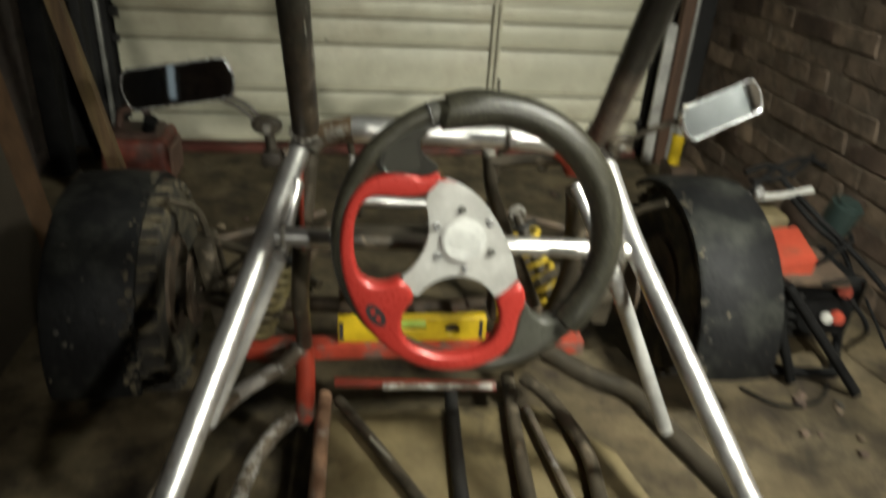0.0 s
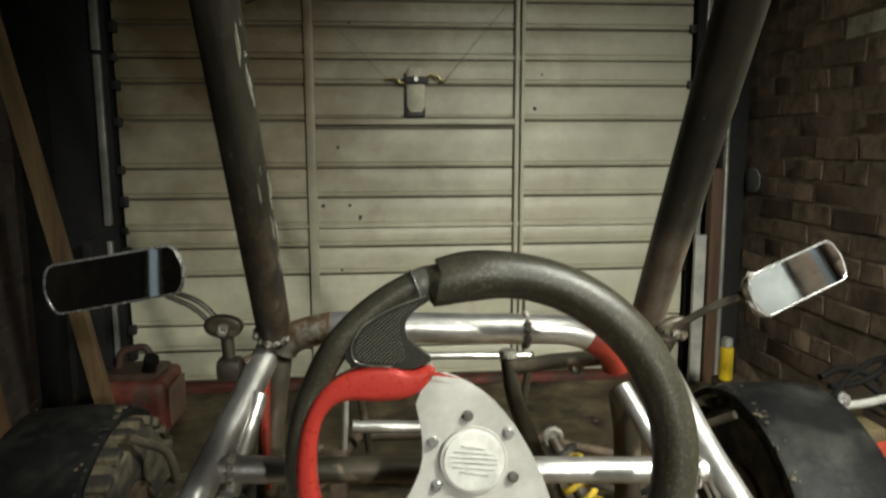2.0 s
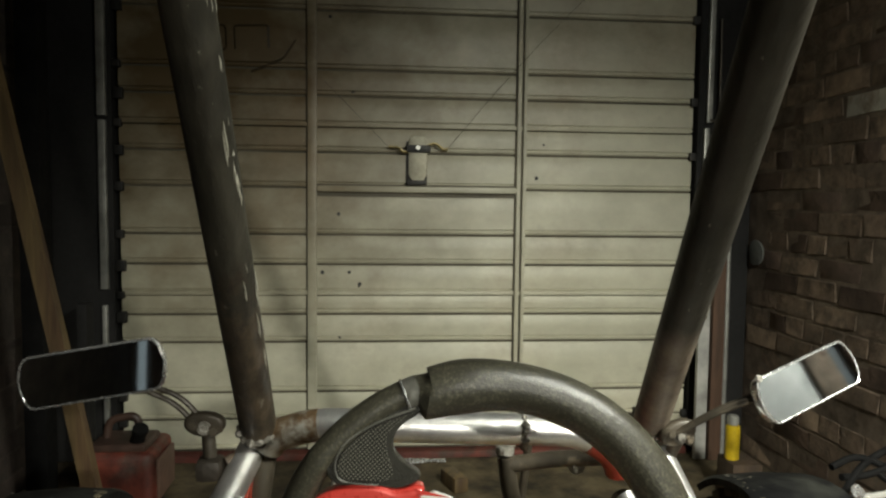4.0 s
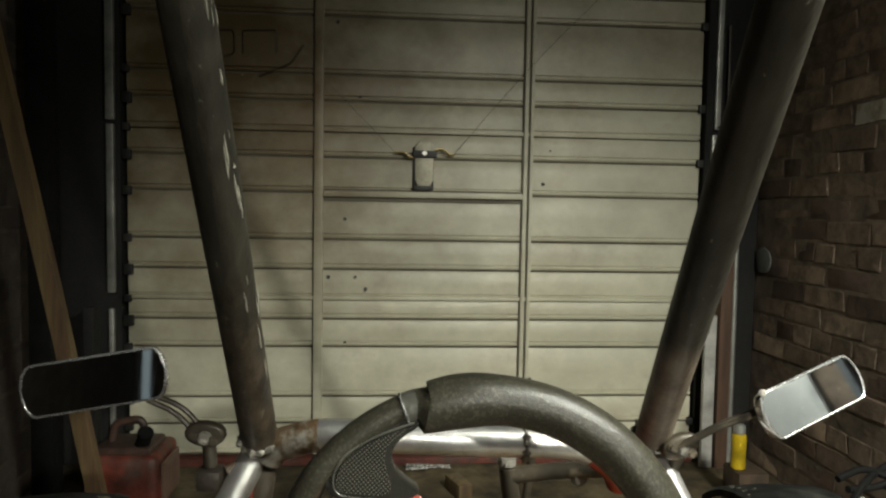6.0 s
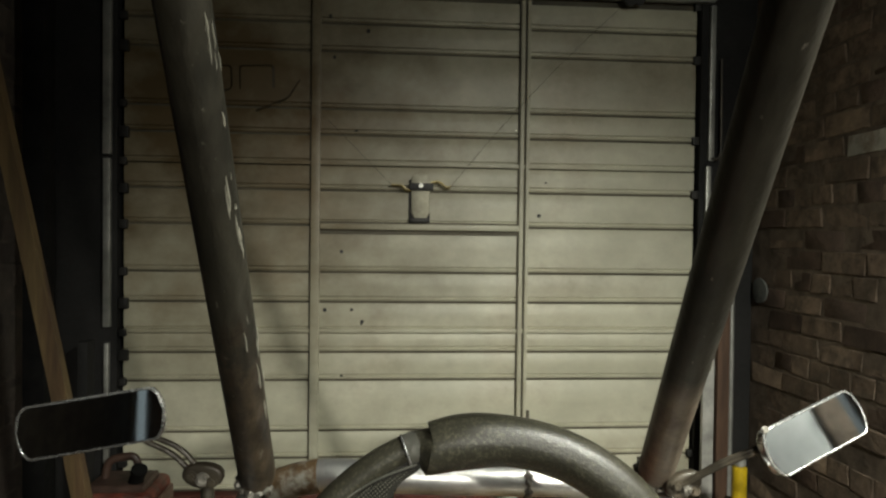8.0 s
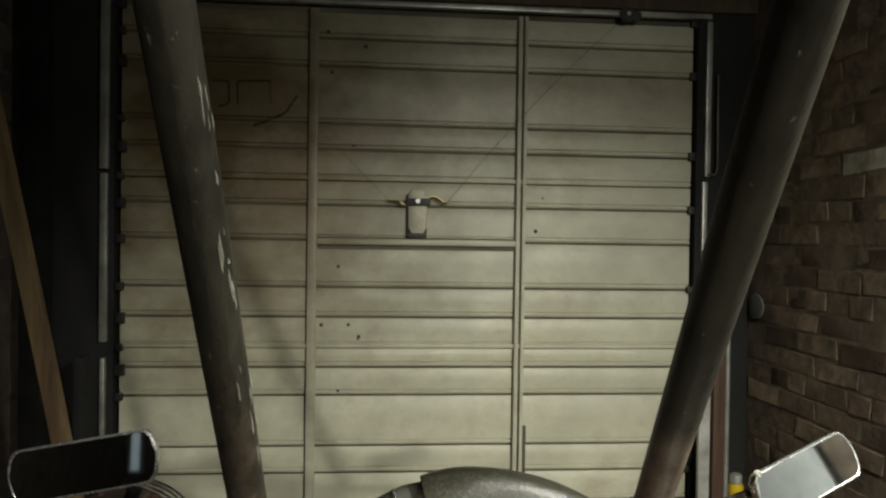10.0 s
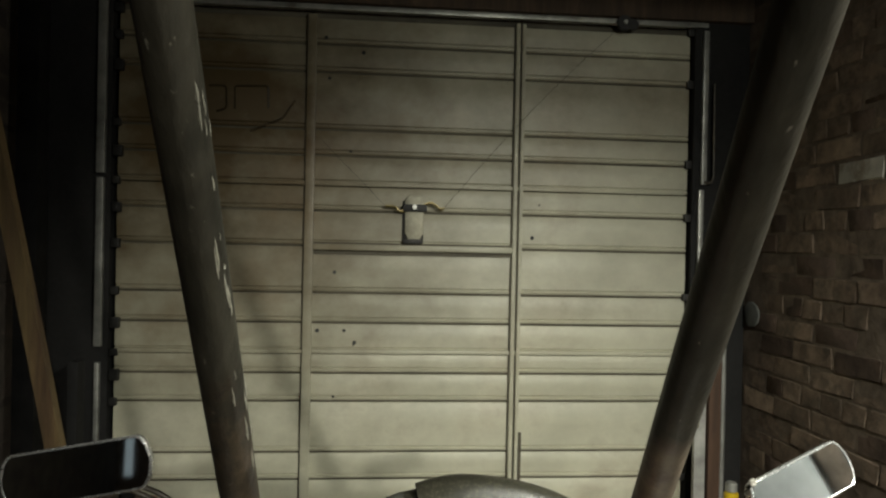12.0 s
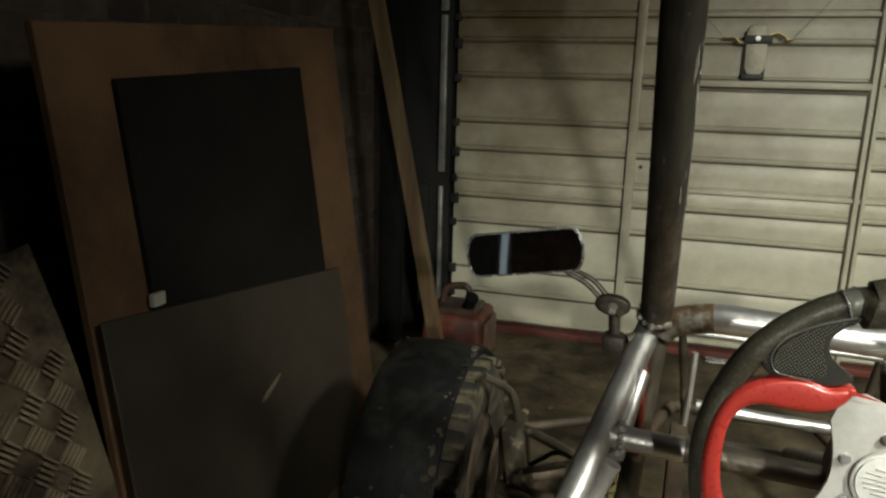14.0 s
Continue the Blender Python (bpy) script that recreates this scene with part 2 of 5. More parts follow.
M = {
    # the door's brown patch mixes stain with light falloff at upper left
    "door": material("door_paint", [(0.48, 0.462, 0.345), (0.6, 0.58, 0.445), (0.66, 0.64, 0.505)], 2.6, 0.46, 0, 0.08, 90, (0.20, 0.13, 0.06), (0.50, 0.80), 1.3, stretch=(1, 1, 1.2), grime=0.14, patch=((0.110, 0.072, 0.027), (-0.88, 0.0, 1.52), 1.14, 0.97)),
    # dark door tone: groove shade and joint grime put into the colour
    "door_dark": material("door_shade_and_grime", [(0.10, 0.09, 0.06), (0.16, 0.14, 0.1)], 5, 0.7),
    "galv": material("galvanised_steel", [(0.42, 0.42, 0.38), (0.58, 0.58, 0.54)], 14, 0.42, 0.6, 0.1, 80, (0.12, 0.09, 0.06), (0.58, 0.75), 5),
    "black_steel": material("blackened_steel", [(0.012, 0.012, 0.012), (0.04, 0.037, 0.032)], 12, 0.55, 0.2, 0.3, 90),
    "chrome": material("bare_polished_tube", [(0.84, 0.83, 0.80), (0.97, 0.96, 0.94)], 14, 0.36, 0.9, 0.14, 120, (0.32, 0.27, 0.21), (0.58, 0.74), 14),
    "post": material("scraped_dark_tube", [(0.014, 0.014, 0.010), (0.040, 0.036, 0.026), (0.020, 0.019, 0.014)], 16, 0.5, 0.15, 0.35, 70, (0.20, 0.19, 0.15), (0.64, 0.70), 120, stretch=(1.3, 1.0, 0.30), lower=([(0.026, 0.021, 0.015), (0.105, 0.078, 0.05)], 0.90, 0.42), grime=0.5),
    "post_r": material("scraped_dark_tube_plain", [(0.016, 0.016, 0.012), (0.040, 0.036, 0.027), (0.022, 0.021, 0.016)], 16, 0.5, 0.15, 0.35, 70, (0.24, 0.22, 0.18), (0.66, 0.72), 120, stretch=(1.3, 1.0, 0.30), lower=([(0.13, 0.10, 0.072), (0.29, 0.235, 0.175)], 0.865, 0.05), grime=0.25),
    "rust": material("rusty_tube", [(0.05, 0.036, 0.025), (0.12, 0.085, 0.055), (0.04, 0.034, 0.028)], 18, 0.65, 0.15, 0.4, 90, (0.20, 0.06, 0.035), (0.60, 0.70), 10),
    "worn_red": material("worn_red_paint", [(0.32, 0.036, 0.02), (0.44, 0.06, 0.03)], 12, 0.42, 0, 0.3, 80, (0.14, 0.10, 0.08), (0.54, 0.62), 11),
    "patchy_red": material("dark_tube_red_patches", [(0.03, 0.026, 0.02), (0.08, 0.06, 0.045)], 12, 0.5, 0.2, 0.4, 80, (0.40, 0.04, 0.02), (0.56, 0.6), 9),
    "dark_red": material("dull_dark_red", [(0.11, 0.028, 0.02), (0.17, 0.045, 0.03)], 9, 0.7, 0, 0.3, 60, (0.06, 0.04, 0.03), (0.5, 0.65), 6),
    "latch": material("grubby_latch_paint", [(0.44, 0.41, 0.30), (0.54, 0.51, 0.39)], 20, 0.5, 0.1, 0.2, 90, (0.16, 0.12, 0.06), (0.56, 0.7), 20),
    "scraped": material("scraped_paint_tube", [(0.10, 0.075, 0.05), (0.24, 0.20, 0.15), (0.09, 0.07, 0.05)], 16, 0.42, 0.3, 0.5, 80, (0.62, 0.59, 0.54), (0.50, 0.56), 22),
    "dark_tube": material("oily_dark_tube", [(0.028, 0.024, 0.018), (0.09, 0.074, 0.052), (0.04, 0.034, 0.025)], 12, 0.42, 0.2, 0.3, 70, (0.26, 0.21, 0.15), (0.58, 0.66), 14),
    "weld": material("welded_steel", [(0.16, 0.145, 0.12), (0.46, 0.44, 0.39)], 60, 0.4, 0.5, 1.0, 200),
    "leather": material("grained_rim", [(0.030, 0.028, 0.020), (0.046, 0.043, 0.031)], 10, 0.36, 0, 0.18, 520, (0.090, 0.086, 0.058), (0.50, 0.64), 320, coarse=0.0, grime=0.25),
    "grip_dark": material("smooth_black_grip", [(0.014, 0.013, 0.009), (0.028, 0.026, 0.019)], 40, 0.42, 0, 0.2, 500, coarse=0.0),
    "grip": material("perforated_grip", [(0.012, 0.011, 0.008), (0.022, 0.020, 0.015)], 40, 0.55, 0, 0.2, 700, coarse=0.0, dots=((0.13, 0.127, 0.10), 0.0026)),
    "red_gloss": material("red_anodised_insert", [(0.46, 0.036, 0.027), (0.53, 0.05, 0.037)], 3, 0.30, 0.2, 0.0, 200, coat=0.5, grime=0.15),
    "alu": material("dull_aluminium", [(0.48, 0.47, 0.43), (0.62, 0.61, 0.57)], 9, 0.36, 0.2, 0.05, 220, (0.74, 0.73, 0.69), (0.45, 0.70), 9, grime=0.3),
    "button": material("white_button", [(0.74, 0.74, 0.70), (0.84, 0.84, 0.80)], 25, 0.5, 0, 0.1, 200),
    "mirror": material("mirror_glass", [(0.72, 0.76, 0.78), (0.78, 0.82, 0.84)], 3, 0.04, 1.0, 0.0, 40, grime=0.12),
    "bright_chrome": material("chrome_plate", [(0.75, 0.75, 0.74), (0.85, 0.85, 0.84)], 6, 0.26, 0.82, 0.02, 80, (0.3, 0.26, 0.2), (0.58, 0.74), 30),
    "yellow": material("yellow_plastic", [(0.58, 0.39, 0.012), (0.68, 0.48, 0.02)], 14, 0.4, 0, 0.1, 120, (0.2, 0.14, 0.03), (0.56, 0.74), 16),
    "yellow_spring": material("yellow_spring", [(0.5, 0.34, 0.03), (0.62, 0.44, 0.05)], 20, 0.4, 0, 0.2, 120, (0.06, 0.05, 0.03), (0.58, 0.72), 14),
    "pale_spring": material("muddy_spring", [(0.22, 0.18, 0.08), (0.34, 0.28, 0.13)], 20, 0.5, 0, 0.2, 120, (0.05, 0.04, 0.03), (0.5, 0.65), 14),
    "vial": material("green_vial", [(0.35, 0.5, 0.08), (0.45, 0.6, 0.12)], 14, 0.15),
    "fender": material("black_fender", [(0.004, 0.004, 0.0045), (0.011, 0.011, 0.011)], 7, 0.60, 0, 0.5, 60, (0.036, 0.037, 0.031), (0.48, 0.70), 9),
    "tyre": material("muddy_tyre", [(0.014, 0.012, 0.010), (0.045, 0.039, 0.027)], 14, 0.85, 0, 0.7, 60, (0.14, 0.115, 0.068), (0.47, 0.64), 11),
    "floor": material("dirty_concrete", [(0.060, 0.044, 0.024), (0.13, 0.10, 0.056), (0.20, 0.158, 0.095)], 5.5, 0.75, 0, 0.45, 45, (0.026, 0.019, 0.014), (0.44, 0.68), 7.5, grime=0.45),
    "mortar": material("old_mortar", [(0.125, 0.096, 0.074), (0.23, 0.18, 0.138)], 16, 0.95, 0, 0.8, 60),
    # darker copy of the mortar: the west wall's shade is in its colour
    "mortar_shaded": material("shaded_mortar", [(0.05, 0.04, 0.03), (0.09, 0.07, 0.053)], 16, 0.95, 0, 0.8, 60),
    "brick": material("old_brick", [(0.145, 0.104, 0.077), (0.245, 0.178, 0.131), (0.19, 0.143, 0.108)], 16, 0.92, 0, 0.8, 70, (0.14, 0.11, 0.083), (0.46, 0.62), 15, vary=0.25),
    "brick_orange": material("orange_brick", [(0.16, 0.112, 0.074), (0.26, 0.185, 0.122)], 14, 0.9, 0, 0.8, 60, (0.08, 0.058, 0.04), (0.5, 0.68), 12, vary=0.2),
    "brick_dark": material("dark_brick", [(0.091, 0.066, 0.052), (0.168, 0.116, 0.087)], 12, 0.92, 0, 0.8, 60, vary=0.25),
    # same brick for the west wall, with the shade there painted in
    "brick_soot": material("shaded_brick", [(0.040, 0.030, 0.024), (0.075, 0.054, 0.042)], 12, 0.92, 0, 0.8, 60, vary=0.25),
    "brick_pale": material("whitewashed_brick", [(0.45, 0.42, 0.36), (0.62, 0.58, 0.5)], 9, 0.85, 0, 0.7, 55, (0.28, 0.22, 0.16), (0.5, 0.66), 12, vary=0.1),
    "wood": material("pale_timber", [(0.11, 0.072, 0.03), (0.18, 0.122, 0.052), (0.14, 0.094, 0.04)], 6, 0.6, 0, 0.25, 60, (0.07, 0.032, 0.02), (0.44, 0.68), 3, stretch=(6, 6, 0.5)),
    "old_wood": material("dark_timber", [(0.05, 0.033, 0.02), (0.11, 0.07, 0.042)], 7, 0.8, 0, 0.5, 60, stretch=(5, 5, 0.6)),
    "red_wood": material("reddish_timber", [(0.075, 0.040, 0.024), (0.13, 0.070, 0.040)], 7, 0.75, 0, 0.4, 60, stretch=(5, 5, 0.6)),
    "mdf": material("chipboard", [(0.105, 0.058, 0.031), (0.145, 0.082, 0.043)], 4, 0.8, 0, 0.2, 260, (0.09, 0.053, 0.028), (0.50, 0.75), 2.2, grime=0.4),
    "black_panel": material("matt_black_panel", [(0.007, 0.0065, 0.006), (0.013, 0.012, 0.011)], 5, 0.85, 0, 0.1, 90),
    "hardboard": material("brown_hardboard", [(0.03, 0.024, 0.018), (0.052, 0.042, 0.031)], 2.4, 0.55, 0, 0.08, 200, (0.05, 0.04, 0.03), (0.55, 0.75), 1.6),
    "label": material("paper_label", [(0.34, 0.32, 0.28), (0.45, 0.43, 0.38)], 20, 0.7),
    "mat": material("dirty_tread_sheet", [(0.36, 0.275, 0.175), (0.52, 0.42, 0.285)], 5, 0.7, 0.0, 0.4, 70, (0.06, 0.042, 0.028), (0.44, 0.64), 7, grime=0.45),
    "can_red": material("faded_red_plastic", [(0.2, 0.04, 0.025), (0.29, 0.065, 0.038)], 7, 0.55, 0, 0.15, 60, (0.15, 0.095, 0.07), (0.46, 0.62), 9, grime=0.5),
    "can_tan": material("dusty_red_plastic", [(0.19, 0.11, 0.08), (0.26, 0.155, 0.11)], 7, 0.6, 0, 0.15, 60, (0.2, 0.12, 0.08), (0.5, 0.7), 7),
    "can_dark": material("grimy_brown_plastic", [(0.035, 0.020, 0.015), (0.09, 0.05, 0.036)], 12, 0.5, 0, 0.3, 60),
    "machine_red": material("orange_red_paint", [(0.32, 0.042, 0.02), (0.41, 0.062, 0.03)], 7, 0.5, 0, 0.1, 60, (0.16, 0.06, 0.035), (0.58, 0.75), 8),
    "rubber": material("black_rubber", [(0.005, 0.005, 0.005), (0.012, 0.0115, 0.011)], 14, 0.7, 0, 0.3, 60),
    "teal": material("teal_plastic", [(0.016, 0.030, 0.027), (0.03, 0.048, 0.042)], 9, 0.5),
    "white_rod": material("white_painted_rod", [(0.40, 0.39, 0.36), (0.52, 0.51, 0.47)], 14, 0.45),
    "white_wall": material("white_painted_wall", [(0.66, 0.68, 0.67), (0.80, 0.81, 0.80)], 3.5, 0.7, 0, 0.1, 40, (0.16, 0.17, 0.17), (0.52, 0.72), 4),
    "blue_trim": material("dull_blue_trim", [(0.05, 0.06, 0.07), (0.08, 0.095, 0.11)], 3, 0.5),
    "ceiling": material("dark_boards", [(0.03, 0.026, 0.022), (0.07, 0.06, 0.048)], 4, 0.85, 0, 0.4, 50, stretch=(6, 1, 1)),
    "blue": material("blue_rag", [(0.16, 0.26, 0.42), (0.3, 0.42, 0.58)], 9, 0.8),
    "ink": material("black_ink", [(0.012, 0.012, 0.012), (0.03, 0.03, 0.03)], 9, 0.6),
    "smudge": material("brown_smudge", [(0.045, 0.032, 0.016), (0.085, 0.062, 0.03)], 9, 0.6),
    "grey_print": material("grey_print", [(0.48, 0.48, 0.45), (0.58, 0.58, 0.55)], 9, 0.6),
    "mud": material("dried_mud", [(0.10, 0.082, 0.05), (0.22, 0.18, 0.11)], 20, 0.9, 0, 0.8, 90),
    "silver_band": material("scuffed_silver_band", [(0.09, 0.09, 0.075), (0.22, 0.215, 0.19)], 60, 0.32, 0.3, 0.2, 120),
    "grip_grey": material("smooth_grey_grip", [(0.07, 0.07, 0.056), (0.11, 0.108, 0.088)], 9, 0.30, 0, 0.05, 200, (0.04, 0.04, 0.032), (0.55, 0.7), 9),
    "pan": material("grimy_floor_sheet", [(0.11, 0.083, 0.036), (0.20, 0.155, 0.075), (0.29, 0.23, 0.125)], 5, 0.6, 0, 0.3, 60, (0.040, 0.029, 0.018), (0.50, 0.66), 6, grime=0.4),
    "elbow": material("rusty_ground_elbow", [(0.07, 0.04, 0.02), (0.17, 0.11, 0.06), (0.10, 0.075, 0.05)], 26, 0.36, 0.3, 0.4, 90, (0.40, 0.38, 0.33), (0.50, 0.60), 22),
    "scrape_pale": material("pale_scraped_paint", [(0.24, 0.23, 0.18), (0.42, 0.40, 0.33)], 60, 0.6, 0.1, 0.3, 120),
    "rust_bright": material("orange_rusty_tube", [(0.20, 0.10, 0.055), (0.33, 0.19, 0.115), (0.15, 0.09, 0.06)], 20, 0.6, 0.1, 0.4, 90, (0.46, 0.41, 0.35), (0.56, 0.64), 24),
    "jamb": material("near_black_jamb", [(0.008, 0.0075, 0.007), (0.015, 0.014, 0.013)], 6, 0.8, 0, 0.2, 60),
    "ground": material("ground_steel_tube", [(0.66, 0.65, 0.62), (0.80, 0.79, 0.76)], 18, 0.38, 0.45, 0.12, 140, (0.34, 0.30, 0.25), (0.62, 0.76), 16),
    "plaster": material("grey_plaster", [(0.15, 0.155, 0.14), (0.24, 0.245, 0.225)], 14, 0.85, 0, 0.5, 60),
    "brass": material("dull_brass", [(0.36, 0.28, 0.12), (0.5, 0.42, 0.22)], 30, 0.42, 0.7, 0.3, 120),
}


for key, level in (("black_panel", 0.12), ("fender", 0.18), ("rubber", 0.1), ("grip", 0.2), ("grip_dark", 0.25), ("grip_grey", 0.35), ("hardboard", 0.25), ("mdf", 0.2), ("brick", 0.2), ("brick_dark", 0.2), ("mortar", 0.2), ("floor", 0.3)):
    M[key].node_tree.nodes["Principled BSDF"].inputs["Specular IOR Level"].default_value = level


def glow(name, colour, strength):
    m = bpy.data.materials.new(name)
    m.use_nodes = True
    b = m.node_tree.nodes["Principled BSDF"]
    b.inputs["Base Color"].default_value = (*colour, 1)
    b.inputs["Emission Color"].default_value = (*colour, 1)
    b.inputs["Emission Strength"].default_value = strength
    return m


M["lamp_glow"] = glow("lamp_glow", (1.0, 0.98, 0.88), 5.0)
M["window_glow"] = glow("window_glow", (0.62, 0.73, 0.76), 0.26)

# ---- mesh tools ----


def finish(name, bm, mat, smooth=35):
    bmesh.ops.recalc_face_normals(bm, faces=bm.faces)
    me = bpy.data.meshes.new(name)
    bm.to_mesh(me)
    bm.free()
    me.materials.append(mat if not isinstance(mat, str) else M[mat])
    if smooth:
        me.polygons.foreach_set("use_smooth", [True] * len(me.polygons))
        me.set_sharp_from_angle(angle=radians(smooth))
    return me


def thing(name, at, label, category, group="", kind=""):
    ob = new(name)
    ob.location = at
    ob.empty_display_size = 0.05
    return tagged(ob, label, category, group, kind)


def part(name, bm, mat, parent=None, label="", smooth=35):
    ob = new(name, finish(name, bm, mat, smooth))
    if parent:
        ob.parent = parent
        if parent.data is None:
            ob.matrix_parent_inverse = Matrix.Translation(-parent.location)
    return tagged(ob, label) if label else ob


def solid(name, bm, mat, label, category, kind="", smooth=35, group=""):
    return tagged(part(name, bm, mat, None, "", smooth), label, category, group, kind)


def rounded(points, radius, seg=5):
    """A polyline with its corners turned into arcs."""
    pts = [Vector(p) for p in points]
    out = [pts[0]]
    for a, b, c in zip(pts, pts[1:], pts[2:]):
        d = min(radius, (a - b).length * 0.48, (c - b).length * 0.48)
        p, q = b + (a - b).normalized() * d, b + (c - b).normalized() * d
        for k in range(seg + 1):
            t = k / seg
            out.append(p * (1 - t) ** 2 + b * 2 * t * (1 - t) + q * t * t)
    return out + [pts[-1]]


def sweep(points, radius, sides=14, closed=False, bm=None, squash=1.0):
    """A round bar along a polyline; radius may be a list."""
    bm = bm or bmesh.new()
    pts = [Vector(p) for p in points]
    n = len(pts)
    rad = radius if isinstance(radius, (list, tuple)) else [radius] * n
    rings, up = [], None
    for k, p in enumerate(pts):
        if closed:
            d = (pts[(k + 1) % n] - pts[k - 1]).normalized()
        else:
            d = (pts[min(k + 1, n - 1)] - pts[max(k - 1, 0)]).normalized()
        if up is None:
            up = d.orthogonal().normalized()
        up = (up - d * up.dot(d)).normalized()
        side = d.cross(up)
        rings.append([bm.verts.new(p + (up * math.cos(a) * squash + side * math.sin(a)) * rad[k]) for a in (2 * math.pi * j / sides for j in range(sides))])
    for k in range(n if closed else n - 1):
        a, b = rings[k], rings[(k + 1) % n]
        for j in range(sides):
            bm.faces.new((a[j], a[(j + 1) % sides], b[(j + 1) % sides], b[j]))
    if not closed:
        bm.faces.new(rings[0][::-1])
        bm.faces.new(rings[-1])
    return bm


def box(lo, hi, bevel=0.0, bm=None, turn=None, seg=2):
    bm = bm or bmesh.new()
    lo, hi = Vector(lo), Vector(hi)
    m = Matrix.Translation((lo + hi) / 2)
    if turn is not None:
        m = m @ turn
    got = bmesh.ops.create_cube(bm, size=1.0, matrix=m @ Matrix.Diagonal((*(hi - lo), 1)))
    if bevel:
        edges = list({e for v in got["verts"] for e in v.link_edges})
        bmesh.ops.bevel(bm, geom=edges, offset=bevel, segments=seg, affect="EDGES", profile=0.6)
    return bm


def disc(centre, axis, radius, depth, sides=24, bevel=0.0, bm=None, radius2=None):
    bm = bm or bmesh.new()
    turn = Vector(axis).to_track_quat("Z", "Y").to_matrix().to_4x4()
    got = bmesh.ops.create_cone(bm, cap_ends=True, segments=sides, radius1=radius, radius2=radius if radius2 is None else radius2, depth=depth, matrix=Matrix.Translation(centre) @ turn)
    if bevel:
        edges = [e for e in {e for v in got["verts"] for e in v.link_edges} if any(len(f.verts) > 4 for f in e.link_faces)]
        bmesh.ops.bevel(bm, geom=edges, offset=bevel, segments=2, affect="EDGES")
    return bm


def plate(outer, holes, depth, place, bevel=0.0, dome=None):
    """A flat plate cut from outlines (u, v), given depth; place(u, v, w) lays it into the world."""
    bm = bmesh.new()
    edges = []
    for loop in (outer, *holes):
        vs = [bm.verts.new((u, v, 0)) for u, v in loop]
        edges += [bm.edges.new((a, b)) for a, b in zip(vs, vs[1:] + vs[:1])]
    bmesh.ops.triangle_fill(bm, use_beauty=True, use_dissolve=False, edges=edges)
    faces = list(bm.faces)
    got = bmesh.ops.extrude_face_region(bm, geom=faces)
    for v in (g for g in got["geom"] if isinstance(g, bmesh.types.BMVert)):
        v.co.z += depth
    bmesh.ops.recalc_face_normals(bm, faces=bm.faces)
    if bevel:
        rim = [e for e in bm.edges if len(e.link_faces) == 2 and e.calc_face_angle(0) > 1.0]
        bmesh.ops.bevel(bm, geom=rim, offset=bevel, segments=3, affect="EDGES", profile=0.5)
    for v in bm.verts:
        v.co = place(v.co.x, v.co.y, v.co.z + (dome(v.co.x, v.co.y) if dome else 0))
    return bm


def cushion(outline, width, place, w0, w1, w2, steps=5):
    """A plate with a flat back at w0, upright sides to w1 and a front that rounds up to w2 within width of its outline."""
    bm = bmesh.new()
    vs = [bm.verts.new((u, v, w0)) for u, v in outline]
    bmesh.ops.triangle_fill(bm, use_beauty=True, use_dissolve=False, edges=[bm.edges.new((a, b)) for a, b in zip(vs, vs[1:] + vs[:1])])
    top = bmesh.ops.extrude_face_region(bm, geom=list(bm.faces))["geom"]
    for g in top:
        if isinstance(g, bmesh.types.BMVert):
            g.co.z = w1
    faces = [g for g in top if isinstance(g, bmesh.types.BMFace)]
    for k in range(steps):
        a0, a1 = math.pi / 2 * k / steps, math.pi / 2 * (k + 1) / steps
        bmesh.ops.inset_region(bm, faces=faces, thickness=width * (math.cos(a0) - math.cos(a1)), depth=0.0, use_boundary=True, use_even_offset=True)
        for v in {v for f in faces for v in f.verts}:
            v.co.z = w1 + (w2 - w1) * math.sin(a1)
    for v in bm.verts:
        v.co = place(v.co.x, v.co.y, v.co.z)
    return bm


def soft_loop(points, rounds=2):
    """Chaikin smoothing of a closed outline."""
    for _ in range(rounds):
        out = []
        for a, b in zip(points, points[1:] + points[:1]):
            out += [(a[0] * 0.75 + b[0] * 0.25, a[1] * 0.75 + b[1] * 0.25), (a[0] * 0.25 + b[0] * 0.75, a[1] * 0.25 + b[1] * 0.75)]
        points = out
    return points


def helix(a, b, radius, turns, wire, steps=20):
    a, b = Vector(a), Vector(b)
    d = (b - a).normalized()
    u = d.orthogonal().normalized()
    w = d.cross(u)
    n = int(turns * steps)
    return sweep([a.lerp(b, k / n) + (u * math.cos(2 * math.pi * k / steps) + w * math.sin(2 * math.pi * k / steps)) * radius for k in range(n + 1)], wire, 8)


# ---- the garage ----
LEFT, RIGHT, BACK, TOP = -1.45, 1.24, -6.2, 2.12


